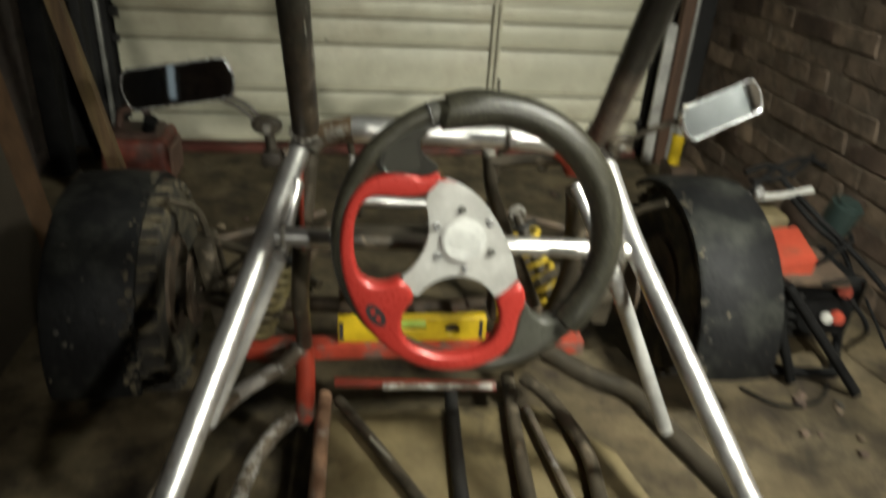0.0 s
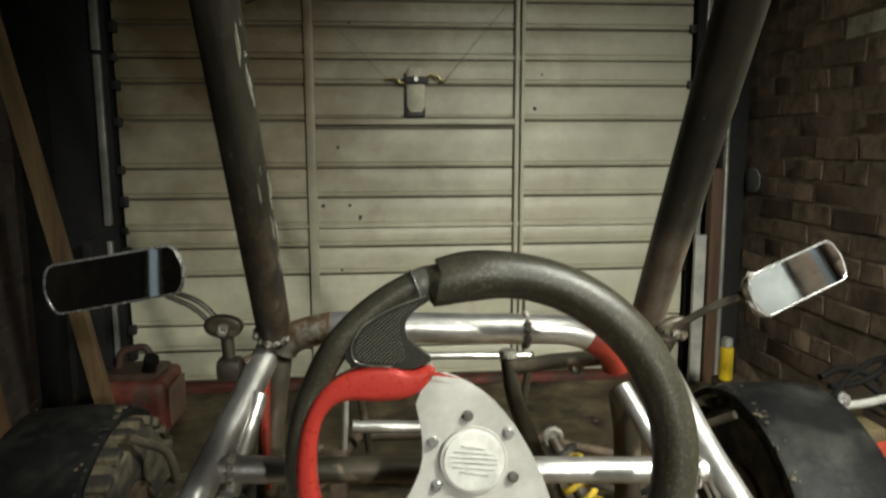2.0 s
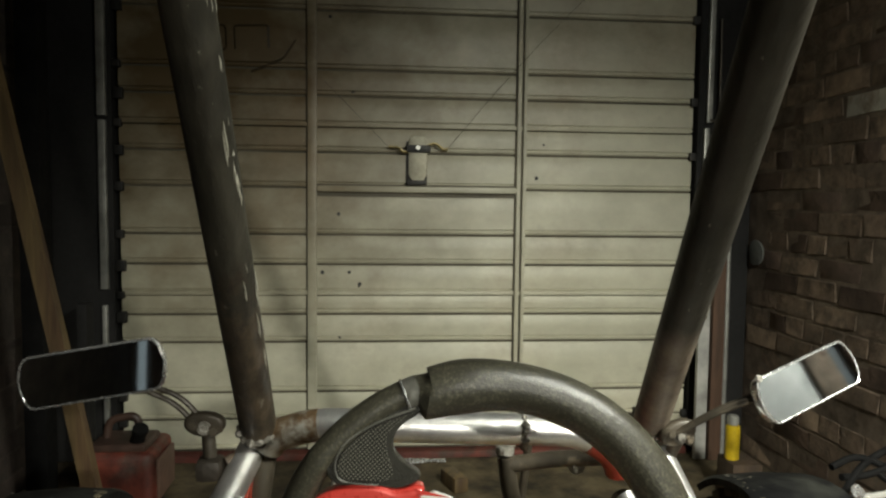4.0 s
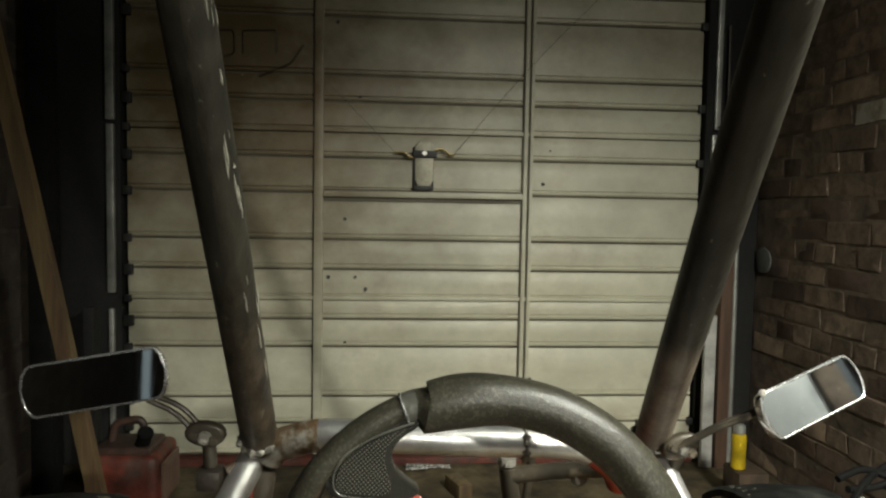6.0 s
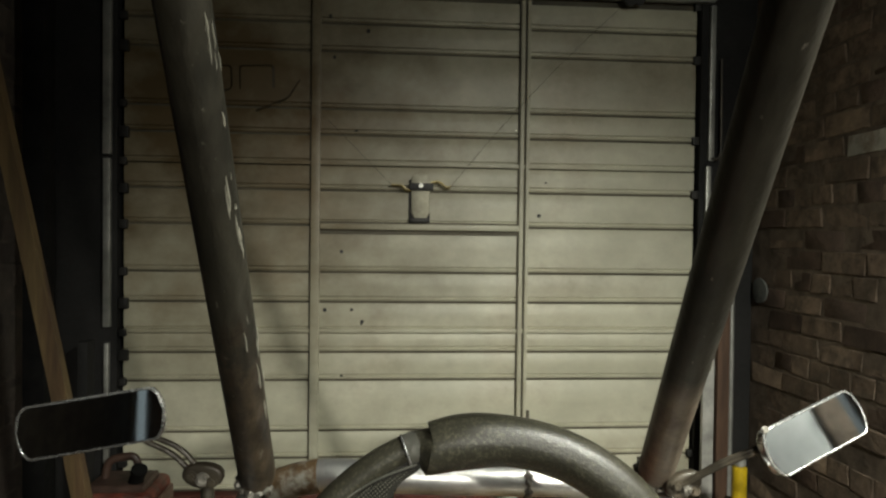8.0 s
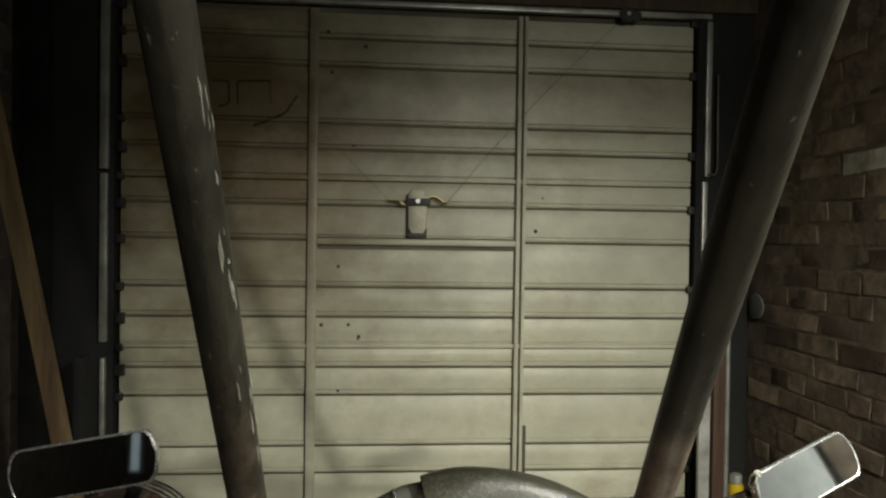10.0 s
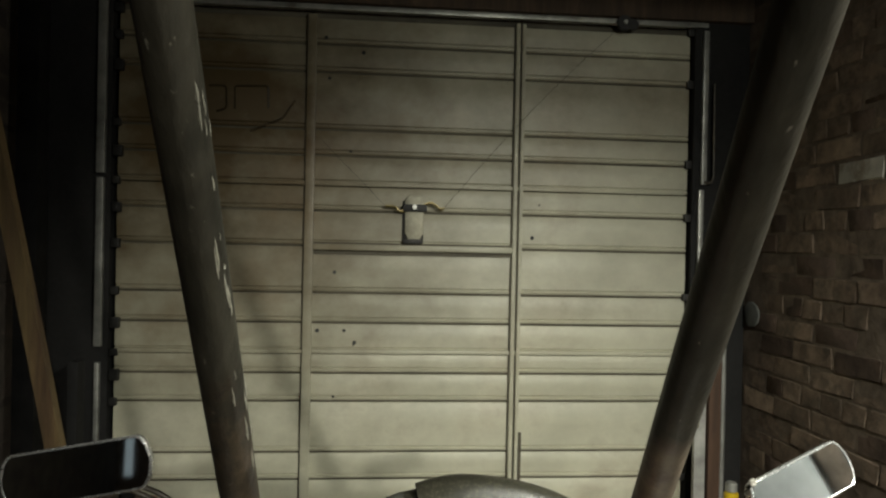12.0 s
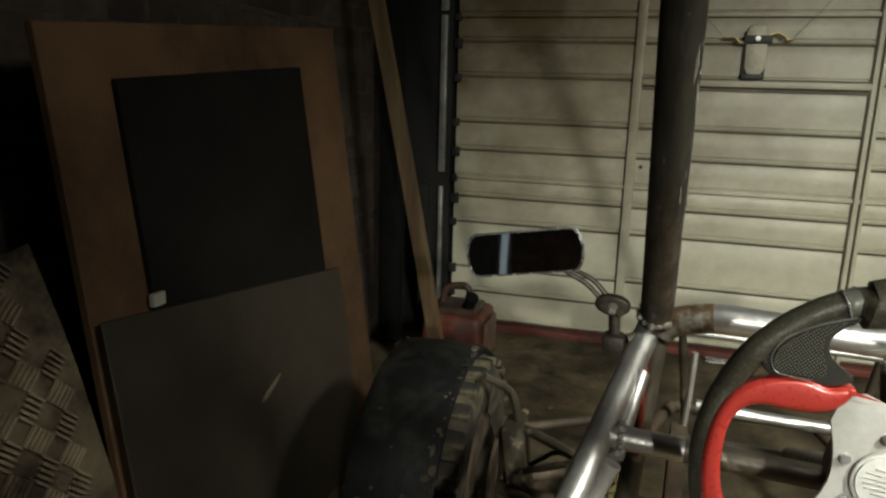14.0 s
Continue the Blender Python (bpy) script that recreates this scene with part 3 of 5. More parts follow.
def build_shell():
    bm = bmesh.new()
    bmesh.ops.create_grid(bm, x_segments=60, y_segments=120, size=1.0)
    for v in bm.verts:
        v.co = Vector(((v.co.x + 1) / 2 * (RIGHT - LEFT + 0.6) + LEFT - 0.3, (v.co.y + 1) / 2 * (0.8 - BACK) + BACK - 0.2, 0))
        v.co.z = 0.004 * noise.noise(v.co * 3.0) - 0.003
    got = bmesh.ops.extrude_face_region(bm, geom=list(bm.faces))
    for v in (g for g in got["geom"] if isinstance(g, bmesh.types.BMVert)):
        v.co.z = -0.15
    solid("floor", bm, "floor", "dirty brown concrete garage floor with oil stains", "floor", "structure")
    bm = bmesh.new()
    for k in range(20):
        y = BACK + 0.02 + k * 0.325
        box((LEFT - 0.3, y, TOP), (RIGHT + 0.3, y + 0.318, TOP + 0.06), 0.004, bm, seg=1)
    for y in (-5.3, -4.4, -3.5, -2.6, -1.7, -0.85):
        box((LEFT - 0.02, y - 0.035, TOP - 0.13), (RIGHT + 0.02, y + 0.035, TOP + 0.01), 0.006, bm, seg=1)
    solid("ceiling", bm, "ceiling", "dark boarded garage ceiling on timber joists", "ceiling", "structure")
    w = solid("wall_back", box((LEFT - 0.3, BACK - 0.15, 0), (RIGHT + 0.3, BACK, TOP + 0.06)), "brick_dark", "plain dark back wall of the garage", "wall", "structure")
    solid("white_sheet", box((RIGHT - 0.022, -3.30, 0.95), (RIGHT - 0.010, -2.56, 1.75), 0.002), "white_wall", "white sheet of board fixed to the brick wall", "board")
    solid("blue_batten", box((RIGHT - 0.03, -2.475, 0.9), (RIGHT - 0.008, -2.455, 1.8), 0.003), "blue_trim", "narrow dark slate-blue batten on the brick wall", "batten")
    # the work lamp
    wl = thing("work_lamp", LAMP, "bright rectangular work lamp hanging under the ceiling", "lamp")
    m = look(LAMP, LAMP_AIM)
    bm = box((-0.2, -0.14, 0.03), (0.2, 0.14, 0.085), 0.012)
    bm.transform(m)
    part("housing", bm, "black_steel", wl, "black lamp housing")
    bm = box((-0.185, -0.125, 0.018), (0.185, 0.125, 0.03), 0.003)
    bm.transform(m)
    part("diffuser", bm, "lamp_glow", wl, "glowing white diffuser")
    fl = thing("flood_lamp", FLOOD, "small black flood lamp fixed under the ceiling", "lamp")
    m = look(FLOOD, FLOOD_AIM)
    bm = box((-0.07, -0.05, 0.03), (0.07, 0.05, 0.08), 0.01)
    bm.transform(m)
    part("housing", bm, "black_steel", fl, "black lamp housing")
    bm = box((-0.06, -0.04, 0.016), (0.06, 0.04, 0.03), 0.003)
    bm.transform(m)
    part("diffuser", bm, "lamp_glow", fl, "glowing white diffuser")
    part("bracket", sweep([FLOOD + Vector((0, -0.05, 0.03)), (FLOOD.x, FLOOD.y - 0.05, TOP)], 0.006, 8), "black_steel", fl)
    # a narrow lit window in the far corner, seen in the wing mirror
    win = tagged(new("window_1"), "narrow frosted window with pale bluish light behind it", "window", "", "structure")
    win.location = (-1.27, BACK, 1.2)
    for lo, hi in (((-1.40, BACK, 0.28), (-1.36, BACK + 0.03, 2.02)), ((-1.26, BACK, 0.28), (-1.22, BACK + 0.03, 2.02)), ((-1.36, BACK, 1.98), (-1.26, BACK + 0.03, 2.02)), ((-1.36, BACK, 0.28), (-1.26, BACK + 0.03, 0.32))):
        part("window_frame", box(lo, hi, 0.004), "old_wood", win, "dark timber frame")
    part("pane", box((-1.36, BACK + 0.004, 0.32), (-1.26, BACK + 0.01, 1.98)), "window_glow", win, "frosted pane")
    part("hanger", sweep([LAMP + Vector((0, -0.06, 0.05)), (LAMP.x, LAMP.y - 0.08, TOP)], 0.006, 8), "black_steel", wl)


build_shell()

# ---- the garage door ----
RIBS = [0.03, 0.151, 0.256, 0.452, 0.560, 0.637, 0.754, 0.869, 1.049, 1.184, 1.281, 1.396, 1.495, 1.715, 1.822, 1.925]
XL, XR, DL, DR = -0.485, 0.290, -1.205, 1.0


def build_door():
    door = thing("garage_door", (-0.1, 0, 0.02), "cream painted ribbed steel up-and-over garage door, brown above with stain and painted shade", "garage door", kind="")
    # dark sheet supplies the shade inside the rib grooves
    part("backing_sheet", box((DL, 0.004, 0.024), (DR, 0.012, 1.94)), "door_dark", door, "dark sheet that puts shade into the grooves")
    for lo, hi in zip(RIBS, RIBS[1:]):
        bm = bmesh.new()
        prof = [(0.003, lo + 0.0020), (-0.006, lo + 0.0035), (-0.0085, lo + 0.006), (-0.0085, lo + 0.012), (0.001, lo + 0.0155), (0.001, lo + 0.0185), (-0.005, lo + 0.0225),
                (-0.006, (lo + hi) / 2), (-0.005, hi - 0.009), (-0.003, hi - 0.006), (0.003, hi - 0.0055)]
        n = 24
        cols = []
        for k in range(n + 1):
            x = DL + (DR - DL) * k / n
            wob = 0.0012 * noise.noise(Vector((x * 2.3, lo * 9, 0)))
            cols.append([bm.verts.new((x, y + wob * (1 if 0 < j < 10 else 0), z)) for j, (y, z) in enumerate(prof)])
        for a, b in zip(cols, cols[1:]):
            for j in range(len(prof) - 1):
                bm.faces.new((a[j], b[j], b[j + 1], a[j + 1]))
        for c in (cols[0], cols[-1]):
            bm.faces.new(c)
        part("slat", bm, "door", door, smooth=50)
    # bold reinforcing rails at two ribs
    for z in (0.637, 1.281):
        part("rail", box((DL + 0.01, -0.016, z - 0.002), (DR - 0.01, -0.005, z + 0.013), 0.003), "door", door)
    for x0, x1 in ((-0.511, -0.476), (0.292, 0.309), (0.316, 0.331)):
        bm = bmesh.new()
        box((x0, -0.026, 0.03), (x1, -0.008, 1.93), 0.005, bm)
        part("stile", bm, "door", door, "cream painted upright channel")
        # dark strip: grime plus the channel's shade, painted on
        part("joint_strip", box((x0 - 0.005, -0.012, 0.03), (x0 + 0.002, -0.0085, 1.93)), "door_dark", door, "dark strip of grime and painted shade beside the channel")
    bm = box((-0.476, -0.036, 1.032), (0.292, -0.008, 1.056), 0.006)
    part("crossbar", bm, "door", door, "cream painted horizontal channel below the latch")
    # strips below and above the crossbar hold grime and its painted shade
    part("joint_strip", box((-0.476, -0.0125, 1.016), (0.292, -0.0088, 1.034)), "door_dark", door, "dark strip of grime and painted shade under the channel")
    part("joint_strip", box((-0.476, -0.0125, 1.056), (0.292, -0.0088, 1.062)), "door_dark", door)
    # black stops along both edges
    for k, z in enumerate(RIBS[1:]):
        s = 0.5 + 0.5 * math.sin(k * 2.7)
        part("edge_clip", box((DL - 0.012, -0.03, z - 0.015 - 0.015 * s), (DL + 0.014 + 0.008 * s, -0.006, z + 0.012), 0.004), "black_steel", door)
        if k % 2 == 0:
            part("edge_clip", box((DR - 0.014, -0.026, z - 0.012), (DR + 0.012, -0.006, z + 0.012 + 0.01 * s), 0.003), "black_steel", door)
    # solid dark strip paints the shade of an open slot
    part("slot", box((0.333, -0.020, 0.10), (0.345, -0.0085, 0.33), 0.002), "door_dark", door, "dark strip in place of a shaded slot beside the channel")
    # the latch
    latch = part("latch", plate(soft_loop([(-0.128, 1.07), (-0.128, 1.2), (-0.13, 1.225), (-0.118, 1.25), (-0.066, 1.25), (-0.055, 1.225), (-0.057, 1.2), (-0.057, 1.07)], 1), [], 0.012,
                 lambda u, v, w: Vector((u, -0.014 - w, v)), 0.003), "latch", door, "dull metal latch plate")
    # black plate offset left and down paints the latch's shadow
    part("latch_shadow_plate", box((-0.137, -0.0145, 1.062), (-0.056, -0.008, 1.228), 0.002), "black_steel", latch, "black plate standing in for the latch's shadow")
    part("latch_bolt", box((-0.137, -0.04, 1.186), (-0.044, -0.026, 1.214), 0.004), "black_steel", latch, "dark sliding bolt")
    part("keyhole_boss", disc((-0.093, -0.045, 1.203), (0, -1, 0), 0.009, 0.016, 16, 0.002), "galv", latch)
    part("strike", box((-0.134, -0.034, 1.062), (-0.062, -0.026, 1.080), 0.003), "black_steel", latch)
    for pts in ([(-0.13, 1.186), (-0.155, 1.186), (-0.165, 1.203), (-0.205, 1.205)], [(-0.055, 1.212), (-0.03, 1.222), (-0.008, 1.21), (0.003, 1.197), (0.022, 1.2)]):
        part("latch_arm", sweep(rounded([(x, -0.032, z) for x, z in pts], 0.01), 0.007, 8, squash=0.5), "brass", latch, "bent brassy release arm")
    for a, b in (((0.02, 1.2), (0.70, 1.93)), ((-0.205, 1.205), (-0.45, 1.45))):
        part("cable", sweep([(a[0] + (b[0] - a[0]) * t, -0.03 - 0.01 * math.sin(3 * t), a[1] + (b[1] - a[1]) * t + 0.03 * math.sin(3.14 * t) * (1 if b[0] > 0 else 0)) for t in (0, 0.2, 0.4, 0.6, 0.8, 1)], 0.0007, 6), "black_steel", door, "thin dark release cable")
    # unreadable marks as plain strokes
    for pts in ([(-0.877, 1.644), (-0.815, 1.646), (-0.812, 1.561), (-0.85, 1.55)], [(-0.78, 1.56), (-0.783, 1.648), (-0.656, 1.653), (-0.654, 1.567)], [(-0.72, 1.478), (-0.60, 1.53), (-0.555, 1.60)]):
        part("stroke", sweep(rounded([(x, -0.0065, z) for x, z in pts], 0.015), 0.0065, 6, squash=0.3), "smudge", door, "faint brown stroke")
    rng = random.Random(5)
    for x, z in ((-0.427, 1.691), (-0.341, 1.409), (-0.443, 1.846), (-0.299, 1.794), (-0.394, 0.947), (0.374, 1.095), (0.4, 1.225), (-0.39, 0.467), (-0.456, 0.722), (-0.353, 0.723), (-0.313, 0.677), (-0.316, 0.668)):
        part("paint_chip", disc((x, -0.0062, z), (0, -1, 0.1), rng.uniform(0.004, 0.008), 0.003, 9), "ink", door)
    # tracks and jambs at both sides
    for x0, x1, z0, z1 in ((-1.268, -1.238, 1.30, 2.0), (-1.266, -1.240, 0.66, 1.285), (-1.262, -1.245, 0.05, 0.60)):
        solid("door_track", box((x0, -0.05, z0), (x1, -0.028, z1), 0.004), "galv", "pale steel door track bolted to the jamb", "door track", group="door tracks")
    for x0, x1, z0, z1 in ((1.040, 1.062, 1.32, 1.93), (1.032, 1.052, 0.55, 1.30)):
        solid("door_track", box((x0, -0.05, z0), (x1, -0.028, z1), 0.004), "galv", "pale steel door track bolted to the jamb", "door track", group="door tracks")
    solid("pull_hook", sweep(rounded([(1.085, -0.05, 1.72), (1.087, -0.055, 1.35), (1.075, -0.055, 1.325), (1.05, -0.05, 1.33)], 0.02), 0.005, 8), "dark_tube", "thin bent steel rod hanging at the jamb", "rod")
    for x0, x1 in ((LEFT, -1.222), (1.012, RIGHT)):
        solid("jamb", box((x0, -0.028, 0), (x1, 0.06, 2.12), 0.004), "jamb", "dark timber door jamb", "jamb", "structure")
    solid("lintel", box((LEFT, -0.06, 1.965), (RIGHT, 0.06, 2.12), 0.006), "old_wood", "dark timber lintel above the garage door", "lintel", "structure")
    solid("head_rail", box((-1.2, -0.045, 1.942), (1.06, -0.012, 1.962), 0.004), "galv", "dusty steel rail along the top of the garage door", "rail")
    pul = thing("pulley", (0.71, -0.05, 1.93), "dark cable pulley on the head of the garage door", "pulley")
    part("wheel", disc((0.71, -0.062, 1.94), (0, -1, 0), 0.03, 0.014, 20, 0.003), "black_steel", pul)
    part("wheel", disc((0.745, -0.06, 1.935), (0, -1, 0), 0.022, 0.012, 20, 0.003), "black_steel", pul)
    part("axle", disc((0.71, -0.072, 1.94), (0, -1, 0), 0.008, 0.014, 12), "galv", pul)
    solid("wall_front", box((LEFT - 0.3, 0.06, 0), (RIGHT + 0.3, 0.2, TOP + 0.06)), "brick_dark", "dark wall closing the front behind the garage door", "wall", "structure")
    solid("threshold", box((-1.21, -0.05, -0.01), (1.0, 0.03, 0.022), 0.006), "dark_red", "worn dark red threshold strip under the garage door", "threshold", "structure")


build_door()

# ---- the buggy ----
buggy = thing("buggy", (-0.14, -1.9, 0.0), "home-built off-road buggy chassis of bare and rusty steel tube", "buggy")


def bolt(centre, axis, r, parent, mat="bright_chrome"):
    c, a = Vector(centre), Vector(axis).normalized()
    bm = disc(c, a, r, r * 0.9, 6, r * 0.12)
    disc(c - a * r * 0.4, a, r * 1.45, r * 0.25, 16, 0, bm)
    part("bolt", bm, mat, parent)


def weld_bead(centre, axis, radius, parent):
    c, a = Vector(centre), Vector(axis).normalized()
    u = a.orthogonal().normalized()
    w = a.cross(u)
    pts, rad = [], []
    for k in range(40):
        t = 2 * math.pi * k / 40
        pts.append(c + (u * math.cos(t) + w * math.sin(t)) * radius)
        rad.append(0.0036 + 0.0016 * math.sin(k * 2.1 + c.x * 40) + 0.0010 * math.sin(k * 5.3 + c.x * 90))
    part("weld", sweep(pts, rad, 8, True), "weld", parent, "lumpy silvery weld bead")


def build_frame():
    # screen posts
    for base, top, group in (((-0.366, -1.962, 0.735), (-0.372, -2.232, 1.153), "l"), ((0.091, -1.968, 0.738), (0.034, -2.330, 1.153), "r")):
        b, t = Vector(base), Vector(top)
        d = (t - b).normalized()
        split = 0.10 if group == "l" else 0.155
        pts = [b + d * s for s in (split, 0.3, 0.5, 0.7, 0.9, 1.05)]
        pts = [b - d * 0.005] + pts
        post = part("front_post", sweep(pts, 0.0205, 24), "post" if group == "l" else "post_r", buggy, "dark scraped roll-cage post, rusty brown at its foot")
        weld_bead(b + d * 0.006, d, 0.0215, buggy)
        # long pale scrapes down the lit flank
        rng = random.Random(17)
        front = Vector((0, -1, 0)) - d * Vector((0, -1, 0)).dot(d)
        front.normalize()
        flank = Vector((1, 0, 0)) - d * d.x
        flank = (flank - front * flank.dot(front)).normalized()
        for k in range(34 if group == "l" else 6):
            a = rng.gauss(0.42, 0.22) if group == "l" else rng.gauss(0.2, 0.3)
            side = (front * math.sin(a) + flank * math.cos(a)) * 0.0203
            s0, ln = rng.uniform(0.1, 0.82), rng.uniform(0.006, 0.035)
            q = rng.uniform(0.0006, 0.0018)
            part("scrape", sweep([b + d * (s0 + ln * t) + side + front * 0.0008 * math.sin(9 * t + k) for t in (0, 0.3, 0.6, 1)], [q * 0.3, q, q * 0.8, q * 0.2], 6), "scrape_pale", post)
        if group == "r":
            for s in (0.06, 0.1, 0.135):
                part("drip", sweep([b + d * s + Vector((0.006, -0.0195, 0.0)), b + d * (s + 0.02) + Vector((0.007, -0.0195, 0))], [0.0035, 0.002], 8), "weld", post)
    # dash hoop
    hoop = rounded([(-0.366, -1.955, 0.70), (-0.352, -1.958, 0.728), (-0.302, -1.968, 0.745), (-0.2, -1.97, 0.741), (0.005, -1.97, 0.733), (0.052, -1.968, 0.705), (0.085, -1.93, 0.60), (0.110, -1.88, 0.44), (0.085, -1.85, 0.30)], 0.04)
    cut = [p for p in hoop if p.x < 0.03 and p.z > 0.7]
    dash = part("dash_bar", sweep([p for p in cut if p.x > -0.32], 0.0185, 22), "chrome", buggy, "bare ground steel dash tube")
    part("dash_elbow", sweep([p for p in cut if p.x < -0.295], 0.0188, 22), "elbow", buggy, "rusty half-ground elbow of the dash tube")
    low = [p for p in hoop if p.x > 0.012 and not (p.x < 0.03 and p.z > 0.72 and p.x < 0.012)]
    red = [p for p in low if p.z > 0.655]
    dark = [p for p in low if p.z <= 0.675]
    part("hoop_bend", sweep(red, 0.0188, 20), "worn_red", buggy, "worn red painted bend")
    part("hoop_leg", sweep(dark, 0.0183, 20), "dark_tube", buggy, "dark oily down tube")
    weld_bead((-0.062, -1.97, 0.7345), (1, 0, 0), 0.0188, buggy)
    part("hoop_leg", sweep(rounded([(-0.362, -1.95, 0.71), (-0.372, -1.985, 0.62), (-0.385, -1.97, 0.45), (-0.388, -1.85, 0.27)], 0.05), 0.015, 18), "dark_tube", buggy, "dark oily left down tube")
    # side rails
    rail = part("side_rail", sweep([(-0.368, -1.93, 0.727), (-0.405, -2.06, 0.654), (-0.504, -2.404, 0.458), (-0.56, -2.60, 0.347)], 0.0165, 20), "chrome", buggy, "bright bare steel side tube")
    rail_r = part("side_rail", sweep(rounded([(0.096, -1.955, 0.722), (0.118, -2.09, 0.622), (0.2, -2.404, 0.41), (0.25, -2.60, 0.28)], 0.05), 0.0165, 20), "chrome", buggy, "bright bare steel side tube")
    # middle cross tube with chrome ends
    a, b = Vector((-0.408, -2.10, 0.630)), Vector((0.112, -2.105, 0.608))
    part("cross_tube", sweep([a.lerp(b, t) for t in (0.16, 0.3, 0.5)], 0.0135, 18), "dark_tube", buggy, "dark grimy middle of the cross tube")
    part("cross_tube", sweep([a, a.lerp(b, 0.06), a.lerp(b, 0.1605)], 0.014, 18), "chrome", buggy, "bright bare end of the cross tube")
    part("cross_tube", sweep([a.lerp(b, 0.4995), a.lerp(b, 0.8), b], 0.0138, 18), "chrome", buggy, "bright bare end of the cross tube")
    weld_bead(a + Vector((0.014, 0, 0)), (1, 0, 0), 0.0145, buggy)
    weld_bead(b - Vector((0.014, 0, 0)), (1, 0, 0), 0.0145, buggy)
    # inner struts
    part("strut", sweep([(-0.378, -2.02, 0.68), (-0.399, -2.095, 0.6)], 0.0105, 16), "chrome", buggy)
    part("strut", sweep([(-0.401, -2.10, 0.595), (-0.517, -2.129, 0.323)], 0.0115, 16), "ground", buggy, "slim bare steel strut")
    part("strut", sweep([(0.045, -2.02, 0.675), (0.078, -2.10, 0.6)], 0.0105, 16), "chrome", buggy)
    part("strut", sweep([(0.088, -2.105, 0.585), (0.231, -2.13, 0.274)], 0.0125, 16), "ground", buggy, "slim bare steel strut")
    for x in (-0.377,):
        part("bracket", plate(soft_loop([(-1.97, 0.70), (-2.03, 0.66), (-2.02, 0.56), (-1.96, 0.55), (-1.94, 0.64)], 1), [], 0.006, lambda u, v, w: Vector((x + w, u, v)), 0.0015), "worn_red", buggy, "worn red gusset plate")
    # second dash bar and black steering bracket
    part("lower_bar", sweep([(-0.30, -1.30, 0.502), (-0.1, -1.30, 0.50), (0.09, -1.30, 0.495)], 0.0085, 14), "chrome", buggy, "thin bright bar across the nose")
    for x in (-0.30, 0.09):
        part("nose_leg", sweep([(x, -1.30, 0.50), (x * 0.9, -1.22, 0.25)], 0.009, 12), "dark_tube", buggy, "dark nose strut")
    part("arm", sweep(rounded([(-0.060, -1.85, 0.660), (-0.052, -1.85, 0.60), (0.0, -1.82, 0.48), (0.075, -1.80, 0.32)], 0.03), 0.012, 14), "dark_tube", buggy, "dark slanting tube")
    part("arm", sweep([(-0.058, -1.85, 0.648), (0.0, -1.86, 0.658), (0.075, -1.90, 0.675)], 0.011, 14), "dark_tube", buggy, "dark slanting tube")
    part("arm_cap", disc((-0.061, -1.85, 0.668), (0, 0, 1), 0.0125, 0.012, 16, 0.002), "weld", buggy)
    bolt((0.03, -1.88, 0.655), (0, -1, 0), 0.008, buggy, "weld")
    # front hoop behind the wheel
    part("front_tube", sweep(rounded([(-0.296, -1.7, 0.60), (-0.300, -1.7, 0.50), (-0.305, -1.7, 0.42)], 0.02), 0.0055, 10), "chrome", buggy, "thin bright upright rod")
    part("rack_bar", sweep([(-0.287, -1.70, 0.508), (-0.187, -1.70, 0.503), (-0.06, -1.70, 0.5)], 0.010, 14), "chrome", buggy, "bright steering rack bar")
    part("rack_housing", sweep([(-0.30, -1.72, 0.44), (-0.16, -1.72, 0.435), (0.0, -1.72, 0.43)], [0.02, 0.024, 0.02], 14), "dark_tube", buggy, "greasy steering rack housing")
    for x in (-0.31, 0.01):
        part("rack_mount", box((x - 0.014, -1.75, 0.25), (x + 0.014, -1.69, 0.47), 0.006), "rust", buggy)
    # shock absorbers
    for a, b, coil, n in (((0.079, -1.56, 0.415), (0.185, -1.64, 0.19), "yellow_spring", 7), ((-0.405, -1.90, 0.52), (-0.478, -1.90, 0.33), "pale_spring", 8)):
        a, b = Vector(a), Vector(b)
        shock = part("shock_absorber", sweep([a, a.lerp(b, 0.4), b], 0.013, 14), "dark_tube", buggy, "coil-over shock absorber")
        part("spring", helix(a.lerp(b, 0.14), a.lerp(b, 0.92), 0.030, n, 0.0062), coil, shock, "yellow painted coil spring")
        part("spring_seat", disc(a.lerp(b, 0.12), b - a, 0.034, 0.008, 20, 0.002), "black_steel", shock)
        part("spring_seat", disc(a.lerp(b, 0.94), b - a, 0.034, 0.008, 20, 0.002), "black_steel", shock)
        part("eye", sweep([a + Vector((0.0145 * math.cos(t), 0, 0.0145 * math.sin(t))) for t in (2 * math.pi * k / 18 for k in range(18))], 0.0065, 8, True), "weld", shock, "pale steel top eye")
        bolt(a + Vector((0, -0.008, 0)), (0, -1, 0), 0.007, shock, "weld")
    # red front beam with uprights and lower arms
    part("beam", box((-0.505, -1.825, 0.212), (0.185, -1.785, 0.245), 0.004), "worn_red", buggy, "flat worn red cross beam")
    part("upright", sweep([(-0.391, -1.84, 0.26), (-0.388, -1.85, 0.2), (-0.392, -1.86, 0.09)], 0.019, 16), "worn_red", buggy, "worn red upright")
    part("lower_beam", sweep([(-0.33, -1.90, 0.215), (-0.16, -1.915, 0.215), (-0.02, -1.925, 0.215)], 0.009, 12), "worn_red", buggy, "worn red lower bar")
    part("lower_beam", sweep([(-0.24, -1.926, 0.222), (-0.03, -1.935, 0.222)], 0.006, 10), "scraped", buggy)
